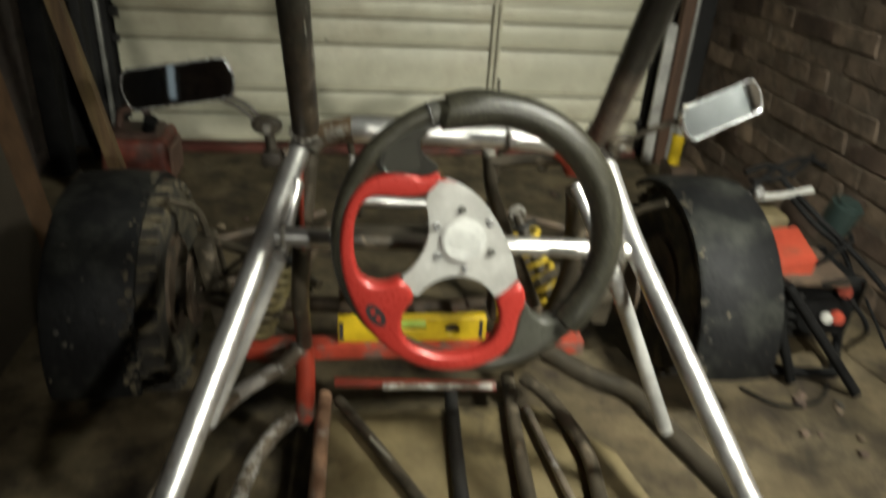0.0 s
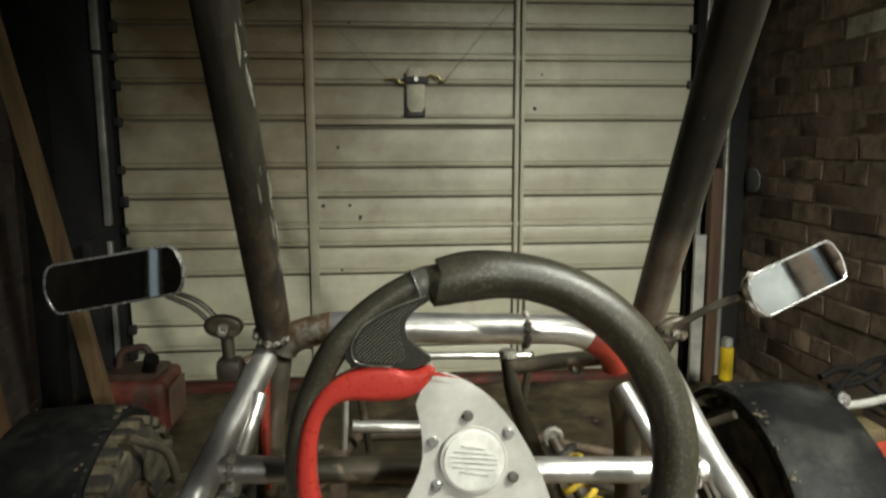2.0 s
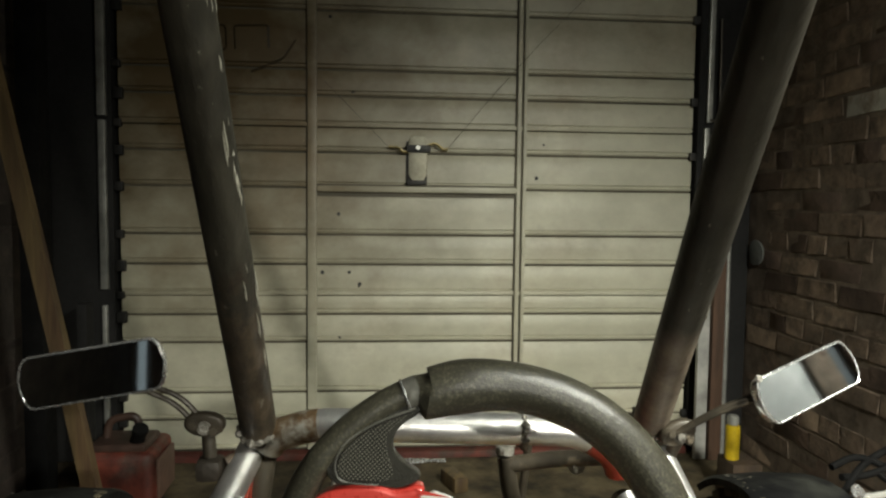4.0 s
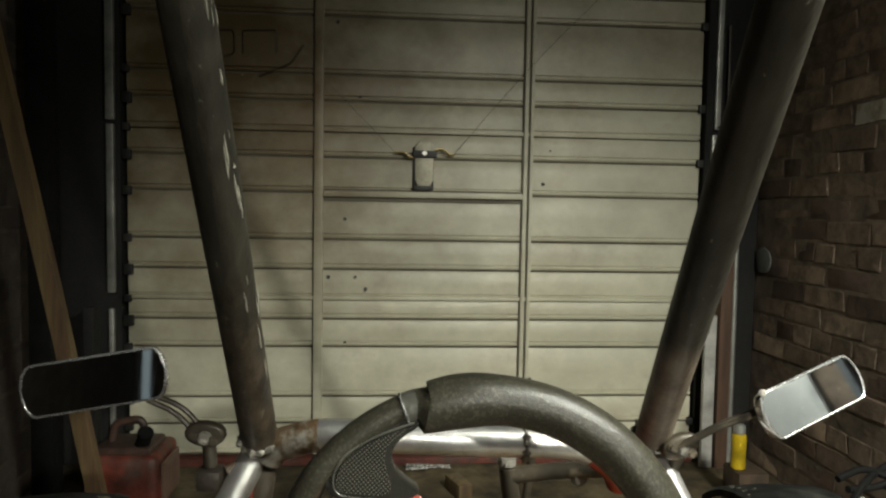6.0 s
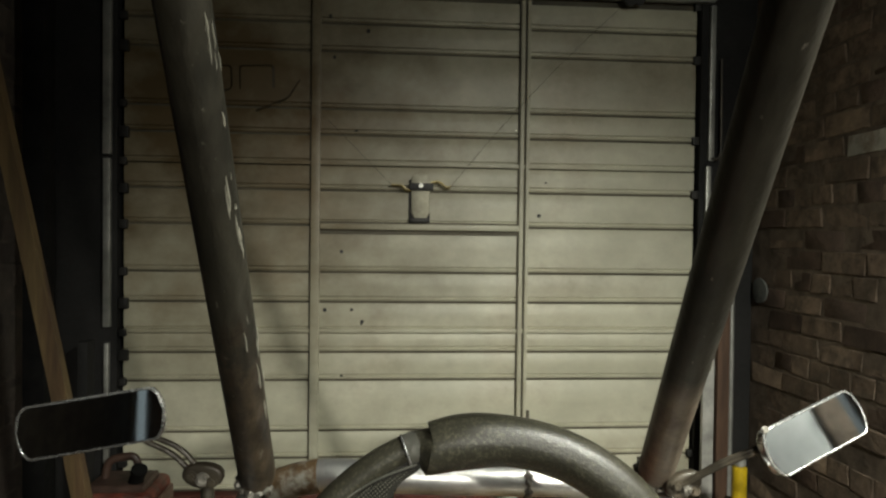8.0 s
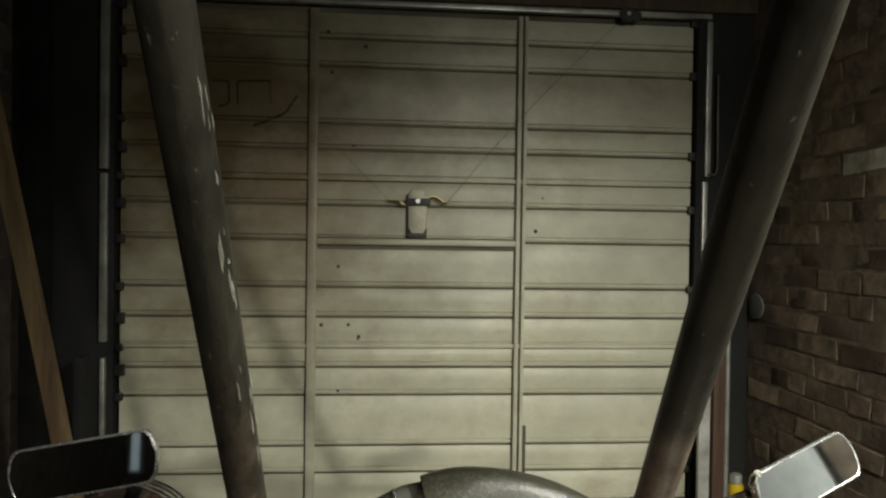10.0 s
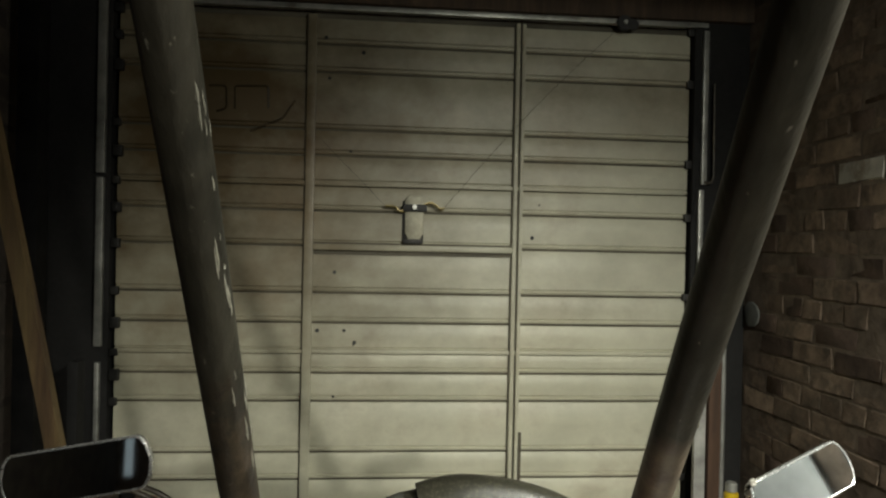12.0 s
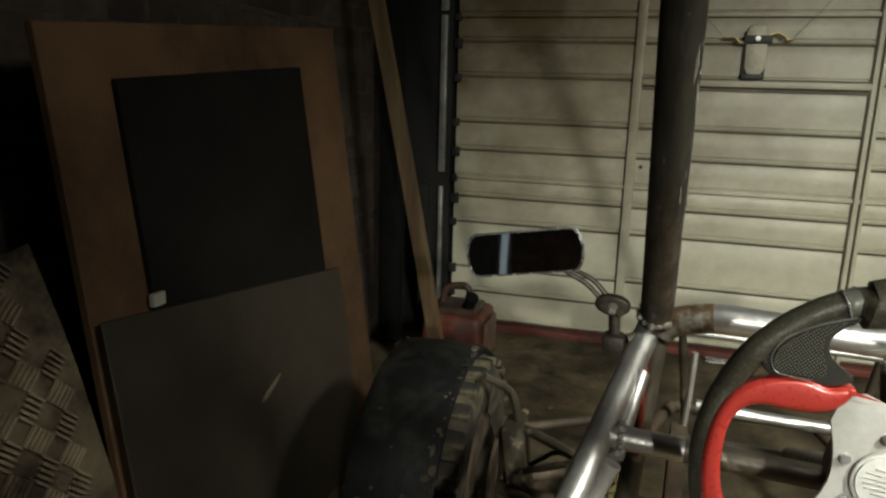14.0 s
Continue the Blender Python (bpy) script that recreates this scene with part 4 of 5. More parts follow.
    part("lower_arm", sweep(rounded([(-0.385, -1.83, 0.27), (-0.42, -1.885, 0.25), (-0.503, -1.955, 0.24), (-0.555, -2.12, 0.28), (-0.60, -2.45, 0.30)], 0.05), 0.0145, 16), "scraped", buggy, "scraped lower side tube")
    part("lower_arm", sweep(rounded([(0.085, -1.88, 0.26), (0.16, -1.955, 0.25), (0.22, -1.995, 0.25), (0.25, -2.11, 0.25), (0.30, -2.27, 0.25), (0.36, -2.5, 0.26)], 0.05), 0.0205, 16), "dark_tube", buggy, "dark lower side tube")
    part("arm_ball", disc((0.086, -1.882, 0.262), (0.6, -0.7, 0.1), 0.02, 0.02, 18, 0.006), "weld", buggy, "pale ball joint")
    floor_tubes = (
        ("scraped", 0.0155, [(-0.392, -1.83, 0.10), (-0.455, -1.913, 0.10), (-0.495, -2.028, 0.10), (-0.50, -2.3, 0.10)]),
        ("rust_bright", 0.0155, [(-0.354, -1.80, 0.10), (-0.358, -1.93, 0.10), (-0.366, -2.3, 0.10)]),
        ("dark_tube", 0.0115, [(-0.325, -1.817, 0.10), (-0.258, -1.939, 0.10), (-0.182, -2.088, 0.10), (-0.1, -2.25, 0.10)]),
        ("black_steel", 0.0150, [(-0.082, -1.78, 0.09), (-0.094, -1.93, 0.09), (-0.112, -2.3, 0.09)]),
        ("dark_tube", 0.0150, [(0.05, -1.75, 0.10), (0.03, -1.93, 0.10), (0.005, -2.3, 0.10)]),
        ("scraped", 0.0075, [(0.07, -1.86, 0.10), (0.084, -2.0, 0.10), (0.12, -2.3, 0.10)]),
        ("dark_tube", 0.0150, [(0.085, -1.76, 0.10), (0.128, -1.83, 0.10), (0.166, -1.99, 0.10), (0.148, -2.12, 0.10), (0.14, -2.3, 0.10)]),
    )
    for mat, r, pts in floor_tubes:
        part("floor_tube", sweep(rounded(pts, 0.06), r, 14), mat, buggy)
    part("front_axle_beam", sweep([(-0.70, -1.56, 0.20), (-0.14, -1.62, 0.20), (0.42, -1.56, 0.20)], 0.020, 14), "rust", buggy, "rusty front axle beam")
    for s, x in ((-1, -0.6), (1, 0.32)):
        part("knuckle", box((x - 0.022, -1.60, 0.13), (x + 0.022, -1.52, 0.36), 0.012, None, Matrix.Rotation(radians(s * 8), 4, "Y")), "dark_tube", buggy, "greasy black steering knuckle")
        part("brake_disc", disc((x - s * -0.045, -1.56, 0.235), (1, 0, 0), 0.095, 0.008, 32, 0.001), "rust", buggy)
        part("tie_rod", sweep([(-0.30 if s < 0 else 0.0, -1.71, 0.44), (x - s * 0.02, -1.65, 0.30)], 0.007, 10), "dark_tube", buggy)
        part("upper_arm", sweep(rounded([(-0.14 + s * 0.22, -1.78, 0.36), (x - s * 0.08, -1.62, 0.35), (x, -1.56, 0.345)], 0.04), 0.010, 12), "dark_tube", buggy)
        part("upper_arm", sweep(rounded([(-0.14 + s * 0.22, -1.44, 0.36), (x - s * 0.08, -1.52, 0.35), (x, -1.56, 0.345)], 0.04), 0.010, 12), "rust", buggy)
        part("brake_hose", sweep(rounded([(-0.14 + s * 0.24, -1.70, 0.30), (x - s * 0.1, -1.72, 0.40), (x - s * 0.03, -1.62, 0.30)], 0.05), 0.0045, 8), "rubber", buggy)
    for s, x in ((-1, -0.4), (1, 0.12)):
        part("wishbone", sweep(rounded([(x, -1.78, 0.2), (x + s * 0.17, -1.62, 0.22), (x + s * 0.28, -1.56, 0.21)], 0.03), 0.013, 12), "dark_tube", buggy)
        part("wishbone", sweep(rounded([(x, -1.40, 0.22), (x + s * 0.17, -1.52, 0.22), (x + s * 0.28, -1.56, 0.21)], 0.03), 0.013, 12), "rust", buggy)
        part("nose_tube", sweep(rounded([(x, -1.80, 0.22), (x + s * 0.01, -1.4, 0.22), (-0.14 + s * 0.16, -1.15, 0.26)], 0.06), 0.015, 12), "rust", buggy)
    part("nose_tube", sweep([(-0.30, -1.15, 0.26), (0.02, -1.15, 0.26)], 0.015, 12), "rust", buggy)
    pan = [(-0.35, -1.83), (0.10, -1.83), (0.23, -1.98), (0.29, -2.27), (0.33, -2.75), (-0.37, -2.75)]
    part("floor_pan", plate(pan, [], 0.004, lambda u, v, w: Vector((u, v, 0.076 + w)), 0.001), "pan", buggy, "grimy yellow-brown floor sheet")
    part("scrape", sweep([(-0.262, -1.945, 0.1105), (-0.225, -2.005, 0.1105)], [0.006, 0.004], 8, squash=0.6), "scrape_pale", buggy, "bare scrape on the tube")


build_frame()


def build_wheel_and_fender(cx, s, muddy):
    """A front wheel under its arched fender; s is the outward side."""
    cy, cz = -1.56, 0.235
    mid, cx = cx, cx - (s * 0.035 if muddy else 0.0)
    bm = bmesh.new()
    prof = [(-0.085, 0.12), (-0.10, 0.16), (-0.098, 0.205), (-0.08, 0.222), (0.08, 0.222), (0.098, 0.205), (0.10, 0.16), (0.085, 0.12)]
    n = 56
    rings = [[bm.verts.new((cx + x * 0.8, cy + r * math.cos(2 * math.pi * k / n), cz + r * math.sin(2 * math.pi * k / n))) for x, r in prof] for k in range(n)]
    for k in range(n):
        a, b = rings[k], rings[(k + 1) % n]
        for j in range(len(prof)):
            bm.faces.new((a[j], a[(j + 1) % len(prof)], b[(j + 1) % len(prof)], b[j]))
    tyre = part("tyre", bm, "tyre", buggy, "muddy knobbly off-road tyre")
    lug = finish("lug", box((-0.021, -0.015, -0.009), (0.021, 0.015, 0.009), 0.003, seg=1), "tyre", 30)
    for k in range(26):
        t = 2 * math.pi * k / 26
        for j, x in enumerate((-0.078, -0.026, 0.026, 0.078)):
            tt = t + (0.12 if j in (1, 2) else 0)
            ob = new("lug", lug)
            ob.location = (cx + x * 0.76, cy + 0.226 * math.cos(tt), cz + 0.226 * math.sin(tt))
            ob.rotation_euler = (tt - math.pi / 2, 0, 0)
            ob.parent = tyre
    part("rim", disc((cx, cy, cz), (1, 0, 0), 0.118, 0.15, 28, 0.01), "rust", tyre)
    part("hub", disc((cx - s * 0.09, cy, cz), (1, 0, 0), 0.05, 0.05, 20, 0.006), "dark_tube", tyre)
    # fender: a bent sheet with turned-down lips
    bm = bmesh.new()
    cx = mid
    Rf, half = 0.285, 0.083 if muddy else 0.091
    cross = [(-half, -0.016), (-half - 0.002, -0.003), (-half + 0.006, 0.002), (0, 0.006), (half - 0.006, 0.002), (half + 0.002, -0.003), (half, -0.016)]
    cols = []
    for k in range(37):
        t = radians(50 + 140 * k / 36)
        cols.append([bm.verts.new((cx + x, cy + 0.0 + (Rf + dr) * math.cos(t) * 1.02, 0.2 + (Rf + dr + 0.0035 * noise.noise(Vector((x * 14, k * 0.3, cx)))) * math.sin(t))) for x, dr in cross])
    for a, b in zip(cols, cols[1:]):
        for j in range(len(cross) - 1):
            bm.faces.new((a[j], a[j + 1], b[j + 1], b[j]))
    faces = list(bm.faces)
    bmesh.ops.recalc_face_normals(bm, faces=faces)
    bmesh.ops.solidify(bm, geom=faces, thickness=0.003)
    fender = part("fender", bm, "fender", buggy, "scuffed black arched wheel fender")
    part("stay", sweep(rounded([(cx - s * 0.12, cy - 0.06, 0.47), (cx - s * 0.17, cy, 0.42), (cx - s * 0.2, cy, 0.24)], 0.03), 0.008, 10), "dark_tube", fender)
    rng = random.Random(3 if s < 0 else 4)
    bm = bmesh.new()
    for k in range(100 if muddy else 70):
        t = radians(rng.uniform(70, 188)) if k % 3 else radians(rng.uniform(150, 190))
        x = cx + (rng.uniform(-1, 1) * half if k % 4 == 1 else -s * half * rng.uniform(0.78, 1.03))
        q = rng.uniform(0.0015, 0.0055) * (1.5 if k % 4 == 0 and muddy else 0.8)
        turn = Matrix.Rotation(t - math.pi / 2, 4, "X")
        bmesh.ops.create_icosphere(bm, subdivisions=1, radius=q, matrix=Matrix.Translation((x, cy + (Rf + 0.004) * math.cos(t) * 1.02, 0.2 + (Rf + 0.003) * math.sin(t))) @ turn @ Matrix.Diagonal((rng.uniform(0.7, 2.0), rng.uniform(0.7, 2.0), 0.45, 1)))
    for v in bm.verts:
        v.co += noise.noise_vector(v.co * 150) * 0.0018
    tagged(part("mud_spatter", bm, "tyre", fender, "dried lumps of mud"), kind="stuff")


build_wheel_and_fender(-0.790, -1, True)
build_wheel_and_fender(0.522, 1, False)


def build_steering_wheel():
    C, R = Vector((-0.139, -2.206, 0.675)), 0.192
    lean = radians(8)
    right, up = Vector((1, 0, 0)), Vector((0, math.sin(lean), math.cos(lean)))
    out = right.cross(up)  # towards the driver

    def put(u, v, w=0.0):
        return C + right * u * R + up * v * R + out * w

    rim_pts, rim_r = [], []
    n = 240
    for k in range(n):
        t = 2 * math.pi * k / n
        deg = math.degrees(t)
        # full grip from the lower spoke over the top, slimmer hand holds beyond the joints, thin rim behind the red inserts
        d = abs((deg - 30 + 180) % 360 - 180)
        low_end = -90 < (deg + 180) % 360 - 180 < -43
        thick = 0.0115 if low_end else 0.0210 if d < 77 else 0.0210 - 0.0085 * min(1, (d - 77) / 1.5)
        swell = 0.0022 * math.exp(-((d - 66) / 9) ** 2)
        r = 0.890 if d < 77 else 0.890 + 0.032 * min(1, (d - 77) / 1.5) - 0.012 * min(1, max(0, d - 112) / 14)
        rim_pts.append(put(math.cos(t) * r, math.sin(t) * r, 0.0 if d < 112 else -0.007 * min(1, (d - 112) / 14)))
        rim_r.append(thick + (0 if low_end else swell))
    wheel = part("steering_wheel", sweep(rim_pts, rim_r, 20, True), "leather", buggy, "black leather-grained steering wheel rim, turned clockwise")

    hub_top = [(-0.258, 0.45), (-0.139, 0.408), (-0.016, 0.325), (0.088, 0.203), (0.17, 0.065), (0.229, -0.063), (0.272, -0.194), (0.29, -0.268), (0.141, -0.401), (0.099, -0.339), (0.032, -0.277),
               (-0.057, -0.239), (-0.156, -0.23), (-0.253, -0.255), (-0.336, -0.307), (-0.414, -0.394), (-0.52, -0.245), (-0.449, -0.189), (-0.38, -0.086), (-0.34, 0.015), (-0.334, 0.115), (-0.347, 0.213), (-0.37, 0.323)]
    part("spoke_plate", plate(soft_loop(hub_top, 1), [], 0.005, lambda u, v, w: put(u, v, 0.0015 + w), 0.001), "alu", wheel, "dull grey aluminium spoke plate")
    # one red insert runs from the upper spoke round both openings to the lower spoke
    red = [(-0.25, 0.455), (-0.317, 0.473), (-0.386, 0.452), (-0.456, 0.481), (-0.536, 0.489), (-0.672, 0.462), (-0.797, 0.383), (-0.876, 0.26), (-0.914, 0.09), (-0.92, -0.084), (-0.89, -0.275), (-0.807, -0.5),
           (-0.672, -0.698), (-0.482, -0.865), (-0.25, -0.951), (-0.018, -0.952), (0.186, -0.868), (0.294, -0.742), (0.312, -0.546), (0.364, -0.431), (0.323, -0.275)]
    low_gap = [(0.125, -0.385), (0.179, -0.516), (0.163, -0.655), (0.1, -0.76), (-0.025, -0.82), (-0.204, -0.829), (-0.358, -0.783), (-0.473, -0.711), (-0.507, -0.613), (-0.49, -0.491), (-0.40, -0.375)]
    left_gap = [(-0.505, -0.235), (-0.604, -0.291), (-0.712, -0.28), (-0.788, -0.217), (-0.822, -0.084), (-0.826, 0.065), (-0.812, 0.188), (-0.767, 0.284), (-0.682, 0.328), (-0.532, 0.309), (-0.355, 0.323)]
    part("spoke_insert", cushion(soft_loop(red + low_gap + left_gap, 2), 0.0065 / R, lambda u, v, w: put(u, v, w), -0.009, 0.0035, 0.0105), "red_gloss", wheel, "glossy red insert round the spokes", 60)
    # thumb grips at both side spokes
    fin = [(-0.30, 0.86), (-0.46, 0.80), (-0.62, 0.70), (-0.71, 0.56), (-0.66, 0.47), (-0.536, 0.478), (-0.455, 0.466), (-0.374, 0.452), (-0.265, 0.500), (-0.345, 0.553), (-0.397, 0.603), (-0.41, 0.662), (-0.375, 0.726), (-0.27, 0.785)]
    fin_ob = part("thumb_grip", plate(soft_loop(fin, 2), [], 0.024, lambda u, v, w: put(u, v, -0.0145 + w), 0.006), "grip_dark", wheel, "black thumb grip")
    pad = [(-0.317, 0.782), (-0.474, 0.729), (-0.596, 0.659), (-0.646, 0.578), (-0.639, 0.509), (-0.536, 0.497), (-0.455, 0.487), (-0.40, 0.515), (-0.432, 0.60), (-0.442, 0.662), (-0.41, 0.726), (-0.33, 0.77)]
    part("grip_pad", plate(soft_loop(pad, 2), [], 0.003, lambda u, v, w: put(u, v, 0.0085 + w), 0.001), "grip", fin_ob, "black perforated pad with pale pin holes")
    part("piping", sweep(rounded([put(u, v, 0.0115) for u, v in [(-0.47, 0.478), (-0.56, 0.483), (-0.645, 0.50), (-0.66, 0.578), (-0.61, 0.665), (-0.48, 0.742), (-0.31, 0.80)]], 0.012), 0.0009, 6), "silver_band", fin_ob, "thin grey edge of the grip")
    low_fin = [(0.355, -0.42), (0.408, -0.52), (0.488, -0.571), (0.564, -0.556), (0.676, -0.496), (0.743, -0.632), (0.622, -0.744), (0.472, -0.838), (0.292, -0.885), (0.188, -0.897), (0.27, -0.77), (0.295, -0.629), (0.305, -0.518)]
    part("thumb_grip", cushion(soft_loop(low_fin, 2), 0.006 / R, lambda u, v, w: put(u, v, w), -0.0125, 0.003, 0.0095), "grip_grey", wheel, "smooth grey thumb grip", 60)
    # silver joint band at the upper end of the grip
    for deg, r in ((110.4, 0.916),):
        c = [put(math.cos(radians(deg + s)) * r, math.sin(radians(deg + s)) * r) for s in (-1.9, 0, 1.9)]
        part("joint_band", sweep(c, [0.0140, 0.0142, 0.0138], 20), "silver_band", wheel, "scuffed silver joint band")
        ring = put(math.cos(radians(deg + 2.2)) * r, math.sin(radians(deg + 2.2)) * r)
        rad = right * math.cos(radians(deg)) + up * math.sin(radians(deg))
        part("joint_ring", sweep([ring + (rad * math.cos(t) + out * math.sin(t)) * 0.0142 for t in (2 * math.pi * k / 28 for k in range(28))], 0.0011, 6, True), "bright_chrome", wheel, "thin bright ring at the joint")
    hub = Vector((-0.10, 0.03))
    part("boss", disc(put(hub.x, hub.y, -0.02), out, 0.042, 0.05, 28, 0.003), "black_steel", wheel)
    button = part("button", disc(put(hub.x, hub.y, 0.0085), out, 0.0285, 0.007, 40, 0.002), "button", wheel, "round white centre button with print too small to read")
    part("button_ring", sweep([put(hub.x, hub.y, 0.009) + (right * math.cos(t) + up * math.sin(t)) * 0.0292 for t in (2 * math.pi * k / 36 for k in range(36))], 0.0014, 6, True), "alu", button)
    for k, (wd, v) in enumerate(((0.022, 0.060), (0.036, 0.036), (0.042, 0.013), (0.042, -0.010), (0.038, -0.034), (0.026, -0.058))):
        q = [put(hub.x + sx * wd / R / 2, hub.y + v + sx * -0.012, 0.0122) for sx in (-1, 1)]
        part("print_bar", sweep(q, 0.0012, 6, squash=0.3), "grey_print", button)
    for k in range(6):
        t = radians(96 - 60.5 * k)
        p = put(hub.x + 0.207 * math.cos(t), hub.y + 0.207 * math.sin(t), 0.008)
        if k in (1, 4):
            bolt(p, out, 0.0042, wheel)
        else:
            part("bolt", disc(p, out, 0.0050, 0.005, 16, 0.001), "bright_chrome" if k % 2 else "silver_band", wheel)
    oval = [(0.095 * math.cos(t), 0.05 * math.sin(t)) for t in (2 * math.pi * k / 24 for k in range(24))]
    ca, sa = math.cos(radians(-54)), math.sin(radians(-54))
    badge = part("badge", plate(oval, [], 0.0022, lambda u, v, w: put(-0.676 + u * ca - v * sa, -0.505 + u * sa + v * ca, 0.0088 + w), 0.0006), "ink", wheel, "small dark oval badge")
    for r0 in (-0.035, 0.03):
        part("badge_mark", disc(put(-0.676 + r0 * ca, -0.505 + r0 * sa, 0.0112), out, 0.0035, 0.001, 14), "red_gloss", badge)
    part("column", sweep([put(hub.x, hub.y, -0.03), (-0.15, -2.05, 0.61), (-0.145, -1.75, 0.47)], 0.0125, 14), "dark_tube", buggy, "dark steering column")
    part("column_boss", sweep([(-0.152, -2.09, 0.628), (-0.151, -2.06, 0.615)], 0.024, 16), "rust", buggy)


build_steering_wheel()


def build_mirror(centre, along, normal, length, height, arm, stub, label, bulge=0.0):
    a, nrm = Vector(along).normalized(), Vector(normal).normalized()
    nrm = (nrm - a * nrm.dot(a)).normalized()
    upv = nrm.cross(a)
    if upv.z < 0:
        upv = -upv
    c = Vector(centre)
    hl, hh = length / 2, height / 2
    loop = [(-hl + 0.013, hh), (-hl * 0.4, hh), (hl * 0.4, hh), (hl - 0.013, hh)]
    loop += [(hl - 0.013 + 0.013 * math.sin(t), hh * math.cos(t)) for t in (0.35, 0.75, 1.2, 1.57, 1.95, 2.4, 2.8)]
    loop += [(hl - 0.013, -hh), (-hl + 0.013, -hh)]
    loop += [(-hl + 0.013 - 0.013 * math.sin(t), -hh * math.cos(t)) for t in (0.35, 0.75, 1.2, 1.57, 1.95, 2.4, 2.8)]
    m = part("wing_mirror", plate(loop, [], 0.012, lambda u, v, w: c + a * u + upv * v - nrm * (w - 0.001), 0.003), "bright_chrome", buggy, label)
    # the glass: flat, or gently domed
    bm, cols = bmesh.new(), []
    gl, gh = hl * 0.972, hh * 0.93
    for i in range(41):
        u = -gl + 2 * gl * i / 40
        edge = max(0.0, (abs(u) - gl + 0.013) / 0.013)
        h = gh * math.sqrt(max(0.02, 1 - edge * edge))
        cols.append([bm.verts.new(c + a * u + upv * v + nrm * (0.0028 + (bulge - (u * u + v * v) / 3.4 if bulge else 0.0))) for v in (-h + 2 * h * j / 12 for j in range(13))])
    for p, q in zip(cols, cols[1:]):
        for j in range(12):
            bm.faces.new((p[j], q[j], q[j + 1], p[j + 1]))
    ring = [e for e in bm.edges if len(e.link_faces) == 1]
    for v in [g for g in bmesh.ops.extrude_edge_only(bm, edges=ring)["geom"] if isinstance(g, bmesh.types.BMVert)]:
        v.co -= nrm * 0.004
    part("mirror_glass", bm, "mirror", m, "smeared mirror glass", 40)
    part("mirror_rim", sweep([c + a * u * 0.992 + upv * v * 0.985 + nrm * 0.0015 for u, v in loop], 0.0015, 8, True), "bright_chrome", m, "thin chrome rim")
    for pts in arm:
        part("mirror_arm", sweep(rounded(pts, 0.03), 0.0032, 8), "dark_tube", m, "thin bent metal arm")
    k = Vector(stub[0])
    ct, st = math.cos(radians(stub[2])), math.sin(radians(stub[2]))
    cast = soft_loop([(-0.023, 0.002), (-0.015, 0.012), (0.004, 0.015), (0.021, 0.010), (0.023, -0.003), (0.012, -0.013), (-0.006, -0.014), (-0.020, -0.008)], 1)
    clamp = part("clamp", plate(cast, [], 0.014, lambda u, v, w: k + Vector((u * ct + v * st, 0.007 - w, v * ct - u * st)), 0.004), "dark_tube", m, "greasy cast metal clamp")
    for dx in (-0.011, 0.001, 0.011):
        bolt(k + Vector((dx, -0.011, -0.002 - dx * 0.3)), (0, -1, 0), 0.0042 if dx != 0.001 else 0.0055, clamp, "weld" if dx == 0.001 else "dark_tube")
    part("clamp_post", sweep([k + Vector((0.003, 0.002, -0.008)), Vector(stub[1])], 0.0075, 12), "dark_tube", m)
    return m


left_mirror = build_mirror((-0.537, -1.99, 0.811), (0.15, 0.0064, 0.0235), (0.04, -1, 0.10), 0.152, 0.056,
                           [[(-0.478, -1.984, 0.795), (-0.446, -1.984, 0.783), (-0.424, -1.985, 0.757)], [(-0.484, -1.984, 0.79), (-0.452, -1.984, 0.775), (-0.432, -1.985, 0.752)]],
                           ((-0.421, -1.985, 0.752), (-0.416, -1.985, 0.715), 8), "rectangular chrome wing mirror on a bent arm", 0.0017)
part("mirror_mount", box((-0.430, -2.0, 0.690), (-0.402, -1.968, 0.714), 0.007), "patchy_red", buggy, "rusty mirror mounting block")
part("mirror_bracket", sweep([(-0.40, -1.98, 0.705), (-0.366, -1.96, 0.715)], 0.008, 12), "rust", buggy)
right_mirror = build_mirror((0.250, -2.027, 0.804), (0.134, 0.048, 0.038), (-0.25, -0.95, 0.20), 0.150, 0.051,
                            [[(0.19, -2.035, 0.793), (0.145, -2.02, 0.77), (0.112, -2.005, 0.742)], [(0.187, -2.035, 0.788), (0.142, -2.02, 0.764), (0.108, -2.005, 0.738)]],
                            ((0.112, -1.998, 0.738), (0.106, -1.985, 0.70), -20), "rectangular chrome wing mirror tilted on a straight arm")
bolt((0.182, -2.045, 0.812), (-0.2, -0.9, 0.3), 0.0028, right_mirror, "weld")

# ---- loose things ----


def build_level():
    lv = thing("spirit_level", (-0.18, -1.80, 0.245), "small yellow plastic spirit level lying on the red beam", "spirit level")
    body = plate([(-0.325, 0.2465), (-0.025, 0.2465), (-0.025, 0.300), (-0.325, 0.300)],
                 [[(-0.095 + 0.0155 * math.cos(t), 0.272 + 0.0155 * math.sin(t)) for t in (2 * math.pi * k / 20 for k in range(20))], [(-0.198, 0.274), (-0.150, 0.274), (-0.150, 0.2965), (-0.198, 0.2965)]],
                 0.022, lambda u, v, w: Vector((u, -1.815 + w - 0.0, v)), 0.002)
    b = part("body", body, "yellow", lv, "yellow body with a round hole")
    part("vial", sweep([(-0.199, -1.806, 0.285), (-0.149, -1.806, 0.285)], 0.0095, 14), "vial", b, "green bubble vial")
    for x in (-0.318, -0.036):
        part("end_mark", box((x - 0.004, -1.8162, 0.252), (x + 0.004, -1.8152, 0.294)), "ink", b)


build_level()


